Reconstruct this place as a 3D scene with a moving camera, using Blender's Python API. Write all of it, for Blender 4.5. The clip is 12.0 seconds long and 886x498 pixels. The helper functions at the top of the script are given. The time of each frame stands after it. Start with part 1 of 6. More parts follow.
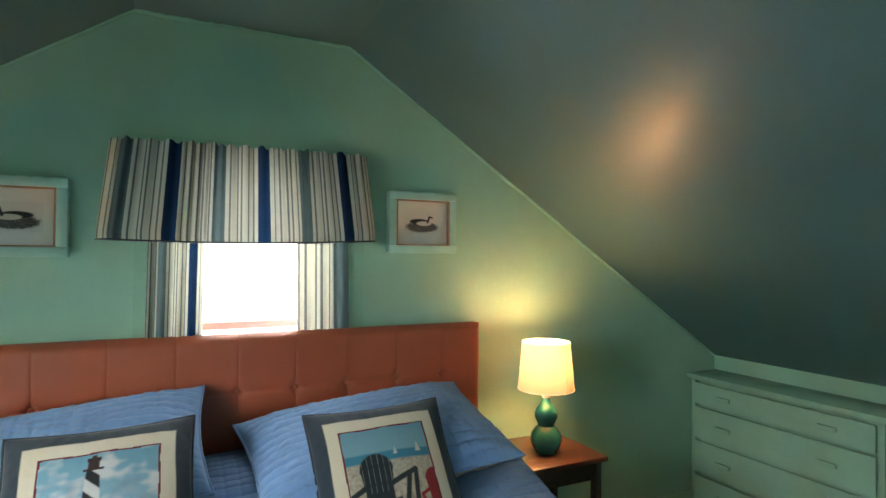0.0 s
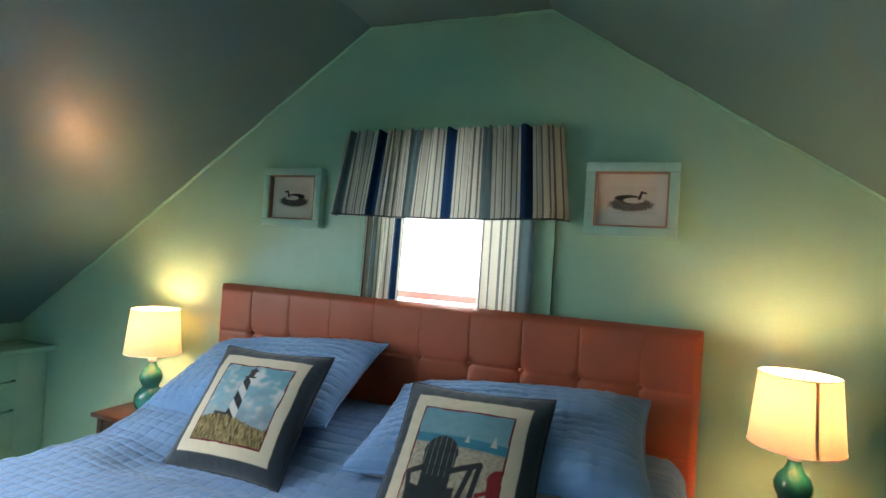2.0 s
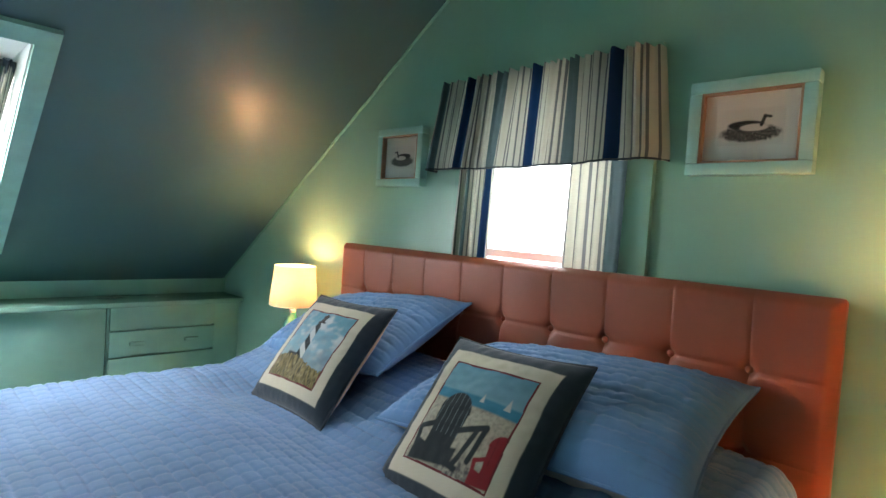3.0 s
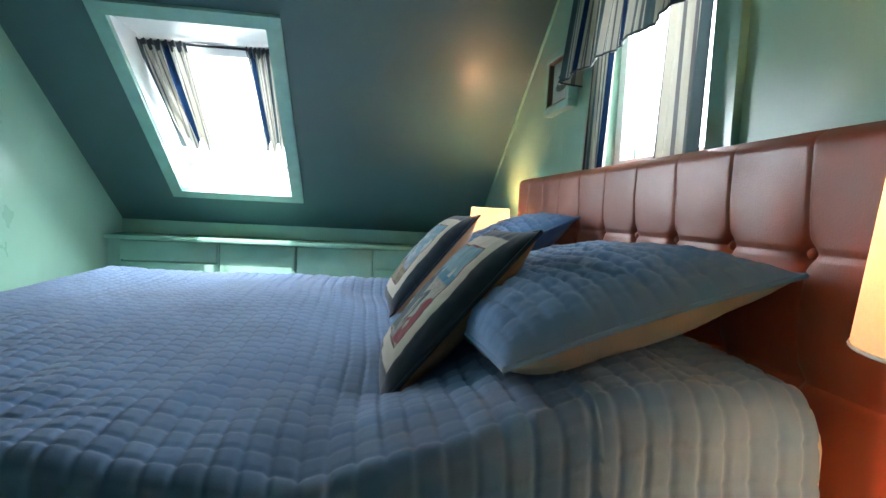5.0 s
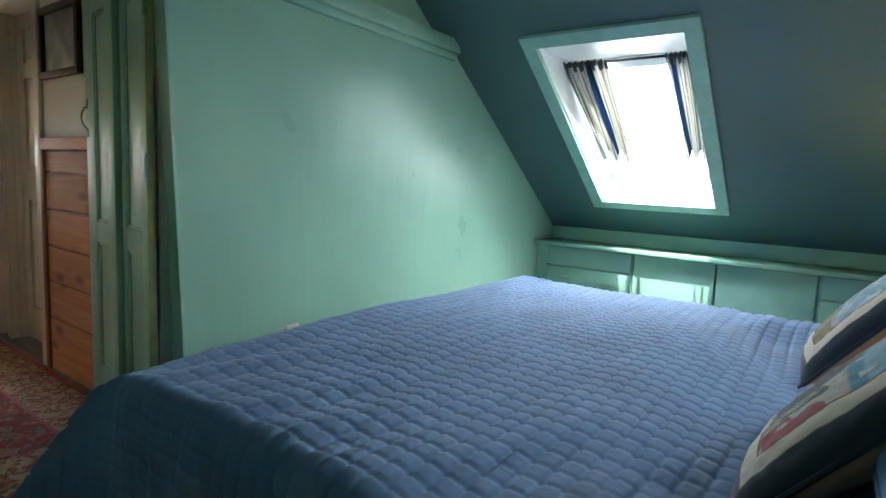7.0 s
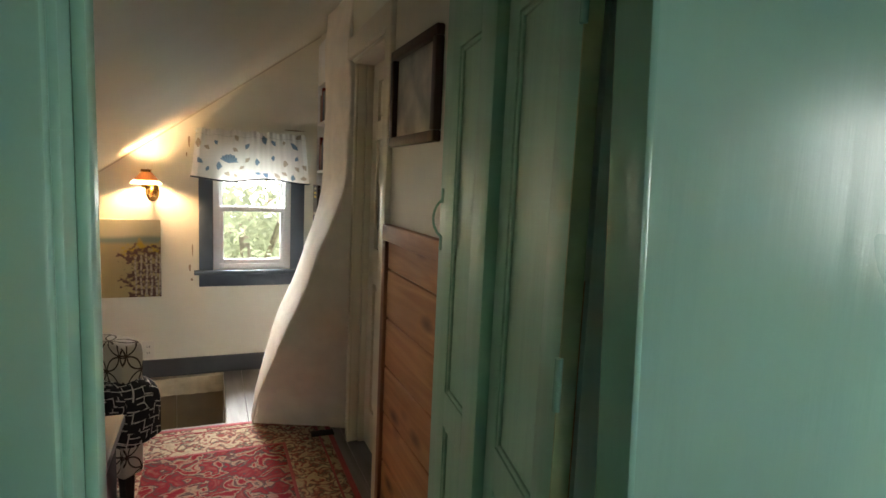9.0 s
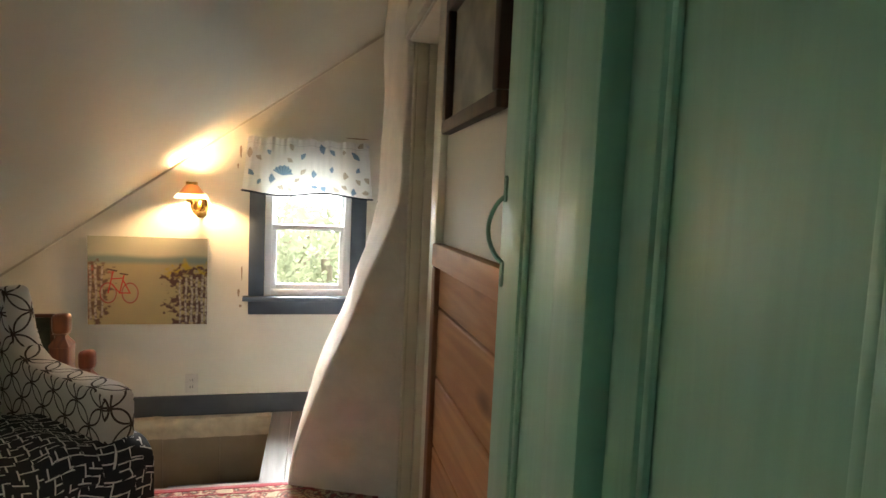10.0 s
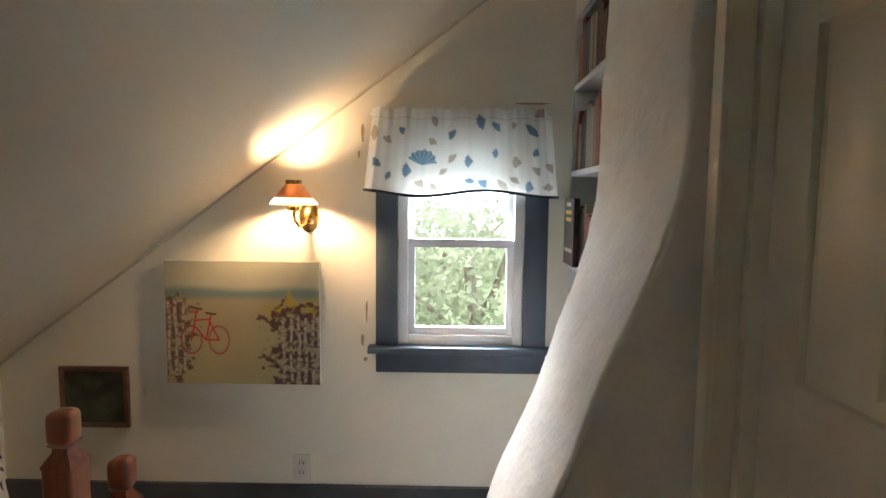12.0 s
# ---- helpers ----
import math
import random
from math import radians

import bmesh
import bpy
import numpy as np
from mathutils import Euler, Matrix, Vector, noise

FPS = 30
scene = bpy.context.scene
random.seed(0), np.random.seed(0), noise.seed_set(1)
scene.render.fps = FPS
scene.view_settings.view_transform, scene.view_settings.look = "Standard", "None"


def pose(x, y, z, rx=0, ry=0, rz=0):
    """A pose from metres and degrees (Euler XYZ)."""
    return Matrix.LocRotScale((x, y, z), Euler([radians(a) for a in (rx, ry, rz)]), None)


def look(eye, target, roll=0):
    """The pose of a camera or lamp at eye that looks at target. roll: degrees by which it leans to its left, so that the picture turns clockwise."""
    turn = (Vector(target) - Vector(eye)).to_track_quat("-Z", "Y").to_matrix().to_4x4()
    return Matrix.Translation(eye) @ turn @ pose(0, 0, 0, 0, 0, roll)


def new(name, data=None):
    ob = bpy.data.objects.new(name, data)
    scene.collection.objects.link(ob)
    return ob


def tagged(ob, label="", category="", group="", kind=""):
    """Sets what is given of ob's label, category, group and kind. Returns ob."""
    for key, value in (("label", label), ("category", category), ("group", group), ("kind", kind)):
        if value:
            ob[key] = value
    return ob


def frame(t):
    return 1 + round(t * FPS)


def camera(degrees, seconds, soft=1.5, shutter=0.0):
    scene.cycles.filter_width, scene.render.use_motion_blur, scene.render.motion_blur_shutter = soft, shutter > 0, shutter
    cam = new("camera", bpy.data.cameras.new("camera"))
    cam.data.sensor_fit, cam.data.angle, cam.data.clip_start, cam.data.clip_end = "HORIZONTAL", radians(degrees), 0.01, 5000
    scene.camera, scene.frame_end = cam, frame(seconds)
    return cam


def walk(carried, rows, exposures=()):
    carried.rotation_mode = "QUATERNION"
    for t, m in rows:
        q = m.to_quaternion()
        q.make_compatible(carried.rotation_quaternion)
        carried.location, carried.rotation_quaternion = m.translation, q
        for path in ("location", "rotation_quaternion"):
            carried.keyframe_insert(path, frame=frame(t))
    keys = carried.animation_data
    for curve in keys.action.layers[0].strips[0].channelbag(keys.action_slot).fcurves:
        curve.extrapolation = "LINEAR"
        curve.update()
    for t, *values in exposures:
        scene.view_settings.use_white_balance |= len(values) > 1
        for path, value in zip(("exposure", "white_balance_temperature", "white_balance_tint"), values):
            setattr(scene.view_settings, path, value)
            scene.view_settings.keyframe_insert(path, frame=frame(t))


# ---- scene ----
cam = camera(77.2, 12.0)
PATH = [
    (0, (-0.212, -2.28, 1.443), (0.653, -0.477, 1.473), 0.4),
    (0.5, (0.059, -2.262, 1.398), (0.522, -0.319, 1.484), 0.6),
    (1, (0.397, -2.203, 1.395), (0.36, -0.203, 1.443), 1.6),
    (1.5, (0.649, -2.176, 1.375), (0.311, -0.205, 1.422), 2.5),
    (2, (0.875, -2.14, 1.356), (0.148, -0.277, 1.372), 3.7),
    (2.5, (1.086, -1.945, 1.287), (0.039, -0.242, 1.253), 4.1),
    (3, (1.271, -1.706, 1.257), (-0.134, -0.285, 1.181), 3.9),
    (3.5, (1.431, -1.528, 1.175), (-0.276, -0.489, 1.083), 3.4),
    (3.7, (1.466, -1.433, 1.161), (-0.336, -0.572, 1.051), 3.3),
    (5.3, (1.706, -0.698, 0.943), (-0.288, -0.717, 0.789), 3.3),
    (5.5, (1.692, -0.606, 0.931), (-0.28, -0.894, 0.762), 3.5),
    (6, (1.655, -0.522, 0.967), (-0.197, -1.253, 0.778), 3.2),
    (6.5, (1.624, -0.554, 1.03), (-0.09, -1.564, 0.818), 2.6),
    (6.7, (1.588, -0.597, 1.052), (-0.081, -1.677, 0.831), 2.6),
    (8.3, (1.047, -1.513, 1.279), (-0.079, -3.144, 1.008), 3.1),
    (8.5, (1.004, -1.678, 1.305), (0.04, -3.411, 1.038), 2.8),
    (8.8, (1.002, -1.928, 1.353), (0.197, -3.74, 1.09), 2.1),
    (9, (1.005, -2.038, 1.388), (0.24, -3.871, 1.152), 2.6),
    (9.2, (0.984, -2.122, 1.358), (0.26, -3.978, 1.178), 2.7),
    (9.5, (0.873, -2.331, 1.349), (0.228, -4.217, 1.176), 2.7),
    (10, (0.72, -2.617, 1.329), (0.265, -4.557, 1.168), 2.6),
    (10.5, (0.747, -2.895, 1.321), (0.542, -4.878, 1.153), 2.3),
    (11, (0.805, -3.25, 1.349), (0.847, -5.241, 1.166), 1.8),
    (11.5, (0.79, -3.587, 1.322), (0.892, -5.577, 1.151), 1.0),
    (12, (0.793, -3.87, 1.322), (0.82, -5.862, 1.145), 0.6),
]
walk(cam, [(t, look(e, a, r)) for t, e, a, r in PATH],
     [(0, 1.82, 6950, 10), (1, 1.75, 6750, 10), (2, 1.55, 6500, 10), (3, 1.6, 6450, 10), (3.7, 1.6, 6400, 10), (5.3, 1.55, 6050, 10), (6.7, 1.5, 6050, 10), (8.3, 1.4, 6700, 10), (9.0, 1.4, 6850, 10), (9.8, 1.8, 6750, 10), (10.5, 1.8, 6600, 10), (11, 1.65, 6400, 10), (11.5, 1.45, 6150, 10), (12, 1.35, 6050, 10)])

# ---- world and light ----
world = bpy.data.worlds.new("world")
scene.world = world
world.use_nodes = True
wn = world.node_tree
sky = wn.nodes.new("ShaderNodeTexSky")
sky.sky_type = "NISHITA"
sky.sun_disc = False
sky.sun_elevation = radians(71.3)
sky.sun_rotation = radians(99.4)
sky.air_density, sky.dust_density = 1.2, 2.0
wn.nodes["Background"].inputs[1].default_value = 0.05
wn.links.new(sky.outputs[0], wn.nodes["Background"].inputs[0])

sun_data = bpy.data.lights.new("sun", "SUN")
sun_data.energy, sun_data.angle, sun_data.color = 5.0, radians(0.6), (1.0, 0.95, 0.88)
sun = new("sun", sun_data)
sun.matrix_world = look((0, 0, 20), (-3.33, 0.55, 10))


def area_lamp(name, eye, target, w, h, watts, color, spread=180):
    d = bpy.data.lights.new(name, "AREA")
    d.shape, d.size, d.size_y, d.energy, d.color = "RECTANGLE", w, h, watts, color
    ob = new(name, d)
    ob.matrix_world = look(eye, target)
    d.spread = radians(spread)
    return ob


def bulb_lamp(name, at, watts, color, radius=0.03):
    d = bpy.data.lights.new(name, "POINT")
    d.energy, d.color, d.shadow_soft_size = watts, color, radius
    ob = new(name, d)
    ob.location = at
    return ob


DAY = (0.93, 0.97, 1.0)
WARM = (1.0, 0.52, 0.23)
SCONCE = (1.0, 0.61, 0.31)
area_lamp("skylight_daylight", (-1.912, -1.71, 1.482), (-1.341, -1.44, 0.661), 0.705, 1.05, 21.5, DAY, 145)
area_lamp("gable_daylight", (0.075, 0.10, 1.36), (0.075, -3, 1.1), 0.6, 0.8, 6.5, DAY)
area_lamp("landing_daylight", (0.95, -7.1, 2.15), (0.7, -4.2, 1.0), 1.3, 0.8, 180, DAY)
bulb_lamp("bedside_bulb", (1.273, -0.252, 1.01), 4.1, WARM, 0.045)
bulb_lamp("bedside_bulb", (-1.34, -0.165, 0.94), 4.8, WARM, 0.045)
bulb_lamp("sconce_bulb", (1.392, -5.985, 1.350), 13, SCONCE, 0.026)

# ---- materials ----


def nodes_of(name):
    m = bpy.data.materials.new(name)
    m.use_nodes = True
    nt = m.node_tree
    return m, nt, nt.nodes["Principled BSDF"]


def ramp(nt, stops, constant=False):
    r = nt.nodes.new("ShaderNodeValToRGB")
    r.color_ramp.interpolation = "CONSTANT" if constant else "LINEAR"
    els = r.color_ramp.elements
    while len(els) < len(stops):
        els.new(0.5)
    for e, (p, c) in zip(els, stops):
        e.position, e.color = p, (*c, 1)
    return r


def mat(name, color, rough=0.5, metal=0.0, var=0.12, scale=6.0, grain=60.0, bump=0.15, coat=0.0, spec=0.5, sheen=0.0, dist=0.002, brush=0.0):
    """A plain surface with two scales of variation and a fine relief."""
    m, nt, b = nodes_of(name)
    tc = nt.nodes.new("ShaderNodeTexCoord")
    n1, n2 = nt.nodes.new("ShaderNodeTexNoise"), nt.nodes.new("ShaderNodeTexNoise")
    n1.inputs["Scale"].default_value, n1.inputs["Detail"].default_value = scale, 4
    n2.inputs["Scale"].default_value, n2.inputs["Detail"].default_value = grain, 3
    for n in (n1, n2):
        nt.links.new(tc.outputs["Object"], n.inputs["Vector"])
    lo = tuple(c * (1 - var) for c in color)
    hi = tuple(min(1, c * (1 + var)) for c in color)
    r = ramp(nt, [(0.3, lo), (0.7, hi)])
    nt.links.new(n1.outputs[0], r.inputs[0])
    nt.links.new(r.outputs[0], b.inputs["Base Color"])
    mr = nt.nodes.new("ShaderNodeMapRange")
    mr.inputs[3].default_value, mr.inputs[4].default_value = max(0.02, rough - 0.08), min(1, rough + 0.1)
    nt.links.new(n1.outputs[0], mr.inputs[0])
    nt.links.new(mr.outputs[0], b.inputs["Roughness"])
    b.inputs["Metallic"].default_value = metal
    b.inputs["Specular IOR Level"].default_value = spec
    b.inputs["Coat Weight"].default_value = coat
    b.inputs["Coat Roughness"].default_value = 0.2
    b.inputs["Sheen Weight"].default_value = sheen
    bp = nt.nodes.new("ShaderNodeBump")
    bp.inputs["Strength"].default_value, bp.inputs["Distance"].default_value = bump, dist
    nt.links.new(n2.outputs[0], bp.inputs["Height"])
    out = bp.outputs[0]
    if brush:
        mp, n3, b3 = nt.nodes.new("ShaderNodeMapping"), nt.nodes.new("ShaderNodeTexNoise"), nt.nodes.new("ShaderNodeBump")
        mp.inputs["Scale"].default_value = (5, 5, 0.6)
        n3.inputs["Scale"].default_value, n3.inputs["Detail"].default_value = 1.6, 5
        b3.inputs["Strength"].default_value, b3.inputs["Distance"].default_value = brush, 0.01
        nt.links.new(tc.outputs["Object"], mp.inputs[0])
        nt.links.new(mp.outputs[0], n3.inputs["Vector"])
        nt.links.new(n3.outputs[0], b3.inputs["Height"])
        nt.links.new(out, b3.inputs["Normal"])
        out = b3.outputs[0]
    nt.links.new(out, b.inputs["Normal"])
    return m


def wood(name, dark, light, rough=0.5, axis=1, scale=7.0, knots=False, coat=0.0):
    """Wood whose grain runs along one axis."""
    m, nt, b = nodes_of(name)
    tc, mp = nt.nodes.new("ShaderNodeTexCoord"), nt.nodes.new("ShaderNodeMapping")
    s = [scale, scale, scale]
    s[axis] = scale * 0.08
    mp.inputs["Scale"].default_value = s
    info = nt.nodes.new("ShaderNodeObjectInfo")
    add = nt.nodes.new("ShaderNodeVectorMath")
    sc = nt.nodes.new("ShaderNodeVectorMath")
    sc.operation = "SCALE"
    sc.inputs["Scale"].default_value = 13.0
    nt.links.new(info.outputs["Random"], sc.inputs[0])
    nt.links.new(tc.outputs["Object"], add.inputs[0])
    nt.links.new(sc.outputs[0], add.inputs[1])
    nt.links.new(add.outputs[0], mp.inputs["Vector"])
    n = nt.nodes.new("ShaderNodeTexNoise")
    n.inputs["Scale"].default_value, n.inputs["Detail"].default_value, n.inputs["Distortion"].default_value = 2.2, 7, 1.6
    nt.links.new(mp.outputs[0], n.inputs["Vector"])
    r = ramp(nt, [(0.3, dark), (0.72, light)])
    nt.links.new(n.outputs[0], r.inputs[0])
    out = r.outputs[0]
    if knots:
        mp2 = nt.nodes.new("ShaderNodeMapping")
        s2 = [9.0, 9.0, 9.0]
        s2[axis] = 4.0
        mp2.inputs["Scale"].default_value = s2
        nt.links.new(add.outputs[0], mp2.inputs["Vector"])
        v = nt.nodes.new("ShaderNodeTexVoronoi")
        v.inputs["Scale"].default_value = 0.8
        nt.links.new(mp2.outputs[0], v.inputs["Vector"])
        kr = ramp(nt, [(0.05, (1, 1, 1)), (0.24, (0, 0, 0))])
        nt.links.new(v.outputs["Distance"], kr.inputs[0])
        mx = nt.nodes.new("ShaderNodeMix")
        mx.data_type = "RGBA"
        nt.links.new(kr.outputs[0], mx.inputs[0])
        nt.links.new(out, mx.inputs[6])
        mx.inputs[7].default_value = (dark[0] * 0.35, dark[1] * 0.3, dark[2] * 0.3, 1)
        out = mx.outputs[2]
    nt.links.new(out, b.inputs["Base Color"])
    b.inputs["Roughness"].default_value = rough
    b.inputs["Coat Weight"].default_value = coat
    b.inputs["Coat Roughness"].default_value = 0.28
    bp = nt.nodes.new("ShaderNodeBump")
    bp.inputs["Strength"].default_value, bp.inputs["Distance"].default_value = 0.25, 0.002
    nt.links.new(n.outputs[0], bp.inputs["Height"])
    nt.links.new(bp.outputs[0], b.inputs["Normal"])
    return m


def cloth(name, color, var=0.12, thread=420.0, rough=0.9):
    m = mat(name, color, rough, var=var, scale=5, grain=thread, bump=0.35, spec=0.2, sheen=0.25, dist=0.001)
    return m


def glow(name, color, strength):
    m, nt, b = nodes_of(name)
    b.inputs["Base Color"].default_value = (*color, 1)
    b.inputs["Emission Color"].default_value = (*color, 1)
    b.inputs["Emission Strength"].default_value = strength
    return m


def translucent(name, color, amount=0.5, source=None):
    """Thin cloth or paper that lets light through."""
    m, nt, b = nodes_of(name)
    b.inputs["Roughness"].default_value = 0.9
    b.inputs["Specular IOR Level"].default_value = 0.1
    t, mx = nt.nodes.new("ShaderNodeBsdfTranslucent"), nt.nodes.new("ShaderNodeMixShader")
    mx.inputs[0].default_value = amount
    if source is None:
        n = nt.nodes.new("ShaderNodeTexNoise")
        n.inputs["Scale"].default_value = 60
        r = ramp(nt, [(0.3, tuple(c * 0.93 for c in color)), (0.7, color)])
        nt.links.new(n.outputs[0], r.inputs[0])
        col = r.outputs[0]
    else:
        col = source(nt)
    nt.links.new(col, b.inputs["Base Color"])
    nt.links.new(col, t.inputs["Color"])
    nt.links.new(b.outputs[0], mx.inputs[1])
    nt.links.new(t.outputs[0], mx.inputs[2])
    nt.links.new(mx.outputs[0], nt.nodes["Material Output"].inputs[0])
    return m


def inked(nt):
    """The colours of a print, held by the cloth itself."""
    a = nt.nodes.new("ShaderNodeAttribute")
    a.attribute_name = "ink"
    return a.outputs["Color"]


def print_cloth(name, rough=0.9, thread=420.0):
    m = cloth(name, (0.5, 0.5, 0.5), thread=thread, rough=rough)
    nt = m.node_tree
    nt.links.new(inked(nt), nt.nodes["Principled BSDF"].inputs["Base Color"])
    return m


def striped(nt):
    """Awning stripes along the cloth's u: navy, grey-green and pinstriped cream."""
    uv, sp = nt.nodes.new("ShaderNodeUVMap"), nt.nodes.new("ShaderNodeSeparateXYZ")
    nt.links.new(uv.outputs[0], sp.inputs[0])
    k = nt.nodes.new("ShaderNodeMath")
    k.operation = "MULTIPLY"
    k.inputs[1].default_value = 1 / 0.305
    f = nt.nodes.new("ShaderNodeMath")
    f.operation = "FRACT"
    nt.links.new(sp.outputs[0], k.inputs[0])
    nt.links.new(k.outputs[0], f.inputs[0])
    cream, grey, navy, sage = (0.52, 0.50, 0.41), (0.15, 0.15, 0.155), (0.010, 0.032, 0.085), (0.10, 0.145, 0.155)
    stops = [(0, navy), (0.14, cream), (0.18, grey), (0.195, cream), (0.24, grey), (0.26, cream), (0.33, grey), (0.35, cream),
             (0.38, grey), (0.40, cream), (0.455, grey), (0.47, cream), (0.50, sage), (0.63, cream), (0.67, grey), (0.69, cream),
             (0.76, grey), (0.775, cream), (0.80, grey), (0.82, cream), (0.88, grey), (0.895, cream), (0.94, grey), (0.96, cream)]
    r = ramp(nt, stops, True)
    nt.links.new(f.outputs[0], r.inputs[0])
    return r.outputs[0]


GREEN = mat("seafoam_gloss_paint", (0.315, 0.54, 0.415), 0.30, var=0.06, scale=2.5, grain=35, bump=0.14, spec=0.36, coat=0.05, brush=0.42)
GREENTRIM = mat("seafoam_trim_paint", (0.31, 0.55, 0.42), 0.22, var=0.08, scale=5, grain=45, bump=0.15, coat=0.3)
# the walls' green made darker and greyer: the slopes' shade sits in this colour
SLOPE = mat("shade_darkened_slope_green", (0.085, 0.168, 0.168), 0.42, var=0.08, scale=2, grain=28, bump=0.22, coat=0.07)
GREENDOOR = wood("green_door_paint", (0.29, 0.53, 0.40), (0.34, 0.59, 0.45), 0.40, axis=2, scale=14, coat=0.12)
LEATHER = mat("russet_leather", (0.375, 0.088, 0.043), 0.42, var=0.09, scale=4, grain=260, bump=0.2, coat=0.1)
QUILT = cloth("blue_quilt_cotton", (0.15, 0.262, 0.46), var=0.10)
SHAM = cloth("blue_sham_cotton", (0.15, 0.285, 0.52), var=0.10)
SHAMBACK = cloth("pale_cotton_lining", (0.30, 0.27, 0.245), var=0.1)
SHEET = cloth("cream_sheet_cotton", (0.60, 0.55, 0.47), var=0.06)
MATTRESS = cloth("cream_mattress_ticking", (0.55, 0.50, 0.42), var=0.08)
NAVY = cloth("navy_piping", (0.014, 0.022, 0.035))
CHARCOAL = cloth("charcoal_border_cotton", (0.03, 0.042, 0.055))
TAN = cloth("tan_backing_cotton", (0.36, 0.20, 0.11))
PRINT = print_cloth("printed_cotton")
CANVAS = print_cloth("painted_canvas", 0.8, 260.0)
STRIPE = translucent("striped_curtain_cotton", (1, 1, 1), 0.2, striped)
VALSTRIPE = translucent("striped_valance_cotton", (1, 1, 1), 0.11, striped)
HEAVYSTRIPE = translucent("heavy_striped_curtain", (1, 1, 1), 0.06, striped)
SHADE = translucent("ivory_lampshade", (0.74, 0.56, 0.40), 0.17)
FROSTED = translucent("frosted_white_glass", (0.9, 0.86, 0.76), 0.6)
CERAMIC = mat("teal_glazed_ceramic", (0.02, 0.17, 0.135), 0.12, var=0.25, scale=9, grain=60, bump=0.03, coat=0.8)
MAHOGANY = wood("red_brown_table_wood", (0.05, 0.016, 0.009), (0.14, 0.045, 0.021), 0.35, axis=0, scale=9, coat=0.3)
DARKWOOD = wood("dark_stained_wood", (0.018, 0.011, 0.008), (0.06, 0.032, 0.02), 0.4, axis=1, scale=9, coat=0.2)
BLACKLEG = mat("black_lacquered_wood", (0.012, 0.009, 0.008), 0.6, spec=0.25)
PINE = wood("knotty_pine", (0.46, 0.19, 0.08), (0.64, 0.32, 0.15), 0.55, axis=1, scale=8, knots=True)
PINEV = wood("pine_upright", (0.16, 0.06, 0.03), (0.34, 0.15, 0.075), 0.5, axis=2, scale=9)
NEWEL = wood("orange_stained_newel", (0.13, 0.032, 0.012), (0.29, 0.085, 0.032), 0.28, axis=2, scale=10, coat=0.4)
FRAMEWOOD = wood("walnut_frame", (0.035, 0.015, 0.009), (0.10, 0.043, 0.022), 0.42, axis=2, scale=11)
PLASTER = mat("off_white_plaster_paint", (0.78, 0.77, 0.68), 0.55, var=0.05, scale=2.2, grain=22, bump=0.2)
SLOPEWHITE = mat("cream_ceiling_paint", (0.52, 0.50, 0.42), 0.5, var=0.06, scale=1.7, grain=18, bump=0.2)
CHIMNEY = mat("rough_limewashed_plaster", (0.80, 0.77, 0.71), 0.7, var=0.08, scale=7, grain=26, bump=0.5, dist=0.006)
CREAMPAINT = mat("cream_gloss_trim_paint", (0.76, 0.72, 0.60), 0.35, var=0.06, scale=4, grain=40, bump=0.12, coat=0.2)
EDGEPAINT = mat("yellowed_old_paint", (0.40, 0.45, 0.24), 0.5, var=0.2, scale=14)
OLDCREAM = mat("chipped_cream_beam_paint", (0.62, 0.53, 0.38), 0.6, var=0.22, scale=9, grain=30, bump=0.6, dist=0.006)
BEIGE = mat("beige_stair_panel", (0.34, 0.27, 0.19), 0.6, var=0.1)
GREYBASE = mat("slate_grey_trim_paint", (0.060, 0.070, 0.082), 0.45, var=0.15, scale=8)
BLUEGREY = mat("blue_grey_window_trim", (0.062, 0.088, 0.125), 0.42, var=0.12, scale=8)
GREYFLOOR = wood("grey_painted_floorboards", (0.10, 0.095, 0.095), (0.17, 0.165, 0.165), 0.4, axis=1, scale=6, coat=0.2)
VINYL = mat("white_window_vinyl", (0.80, 0.82, 0.84), 0.35, var=0.03)
WHITEWELL = mat("white_satin_paint", (0.80, 0.82, 0.82), 0.45, var=0.04)
BRASS = mat("aged_brass", (0.60, 0.38, 0.12), 0.25, metal=1.0, var=0.2, scale=20)
COPPER = mat("copper_shade_metal", (0.34, 0.13, 0.045), 0.35, metal=0.6, var=0.15)
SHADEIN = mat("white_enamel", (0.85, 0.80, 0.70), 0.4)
PLASTIC = mat("white_plastic", (0.72, 0.70, 0.64), 0.4, var=0.03)
DARKSLOT = mat("dark_slot", (0.02, 0.02, 0.02), 0.6)
MINT = mat("pale_mint_frame_paint", (0.36, 0.62, 0.54), 0.4, var=0.08, scale=12)
MATBOARD = mat("ivory_print_paper", (0.86, 0.84, 0.78), 0.8, var=0.04)
MATTAN = mat("tan_frame_rebate", (0.34, 0.19, 0.11), 0.6)
# photograph lightened: the glass's pale reflection is put into its colour
PHOTO = mat("glare_paled_photograph", (0.48, 0.44, 0.34), 0.5, var=0.45, scale=9)
BULB = glow("lit_bulb", (1.0, 0.75, 0.42), 5)
OUTDOORGREEN = translucent("leaf_green", (0.40, 0.43, 0.30), 0.5)
BARK = mat("bark", (0.30, 0.25, 0.20), 0.9, var=0.3, scale=12)
GRASS = mat("lawn", (0.13, 0.17, 0.07), 0.9, var=0.3, scale=2)


def glass():
    m, nt, b = nodes_of("window_glass")
    b.inputs["Roughness"].default_value = 0.0
    b.inputs["Transmission Weight"].default_value = 1.0
    b.inputs["IOR"].default_value = 1.02
    return m


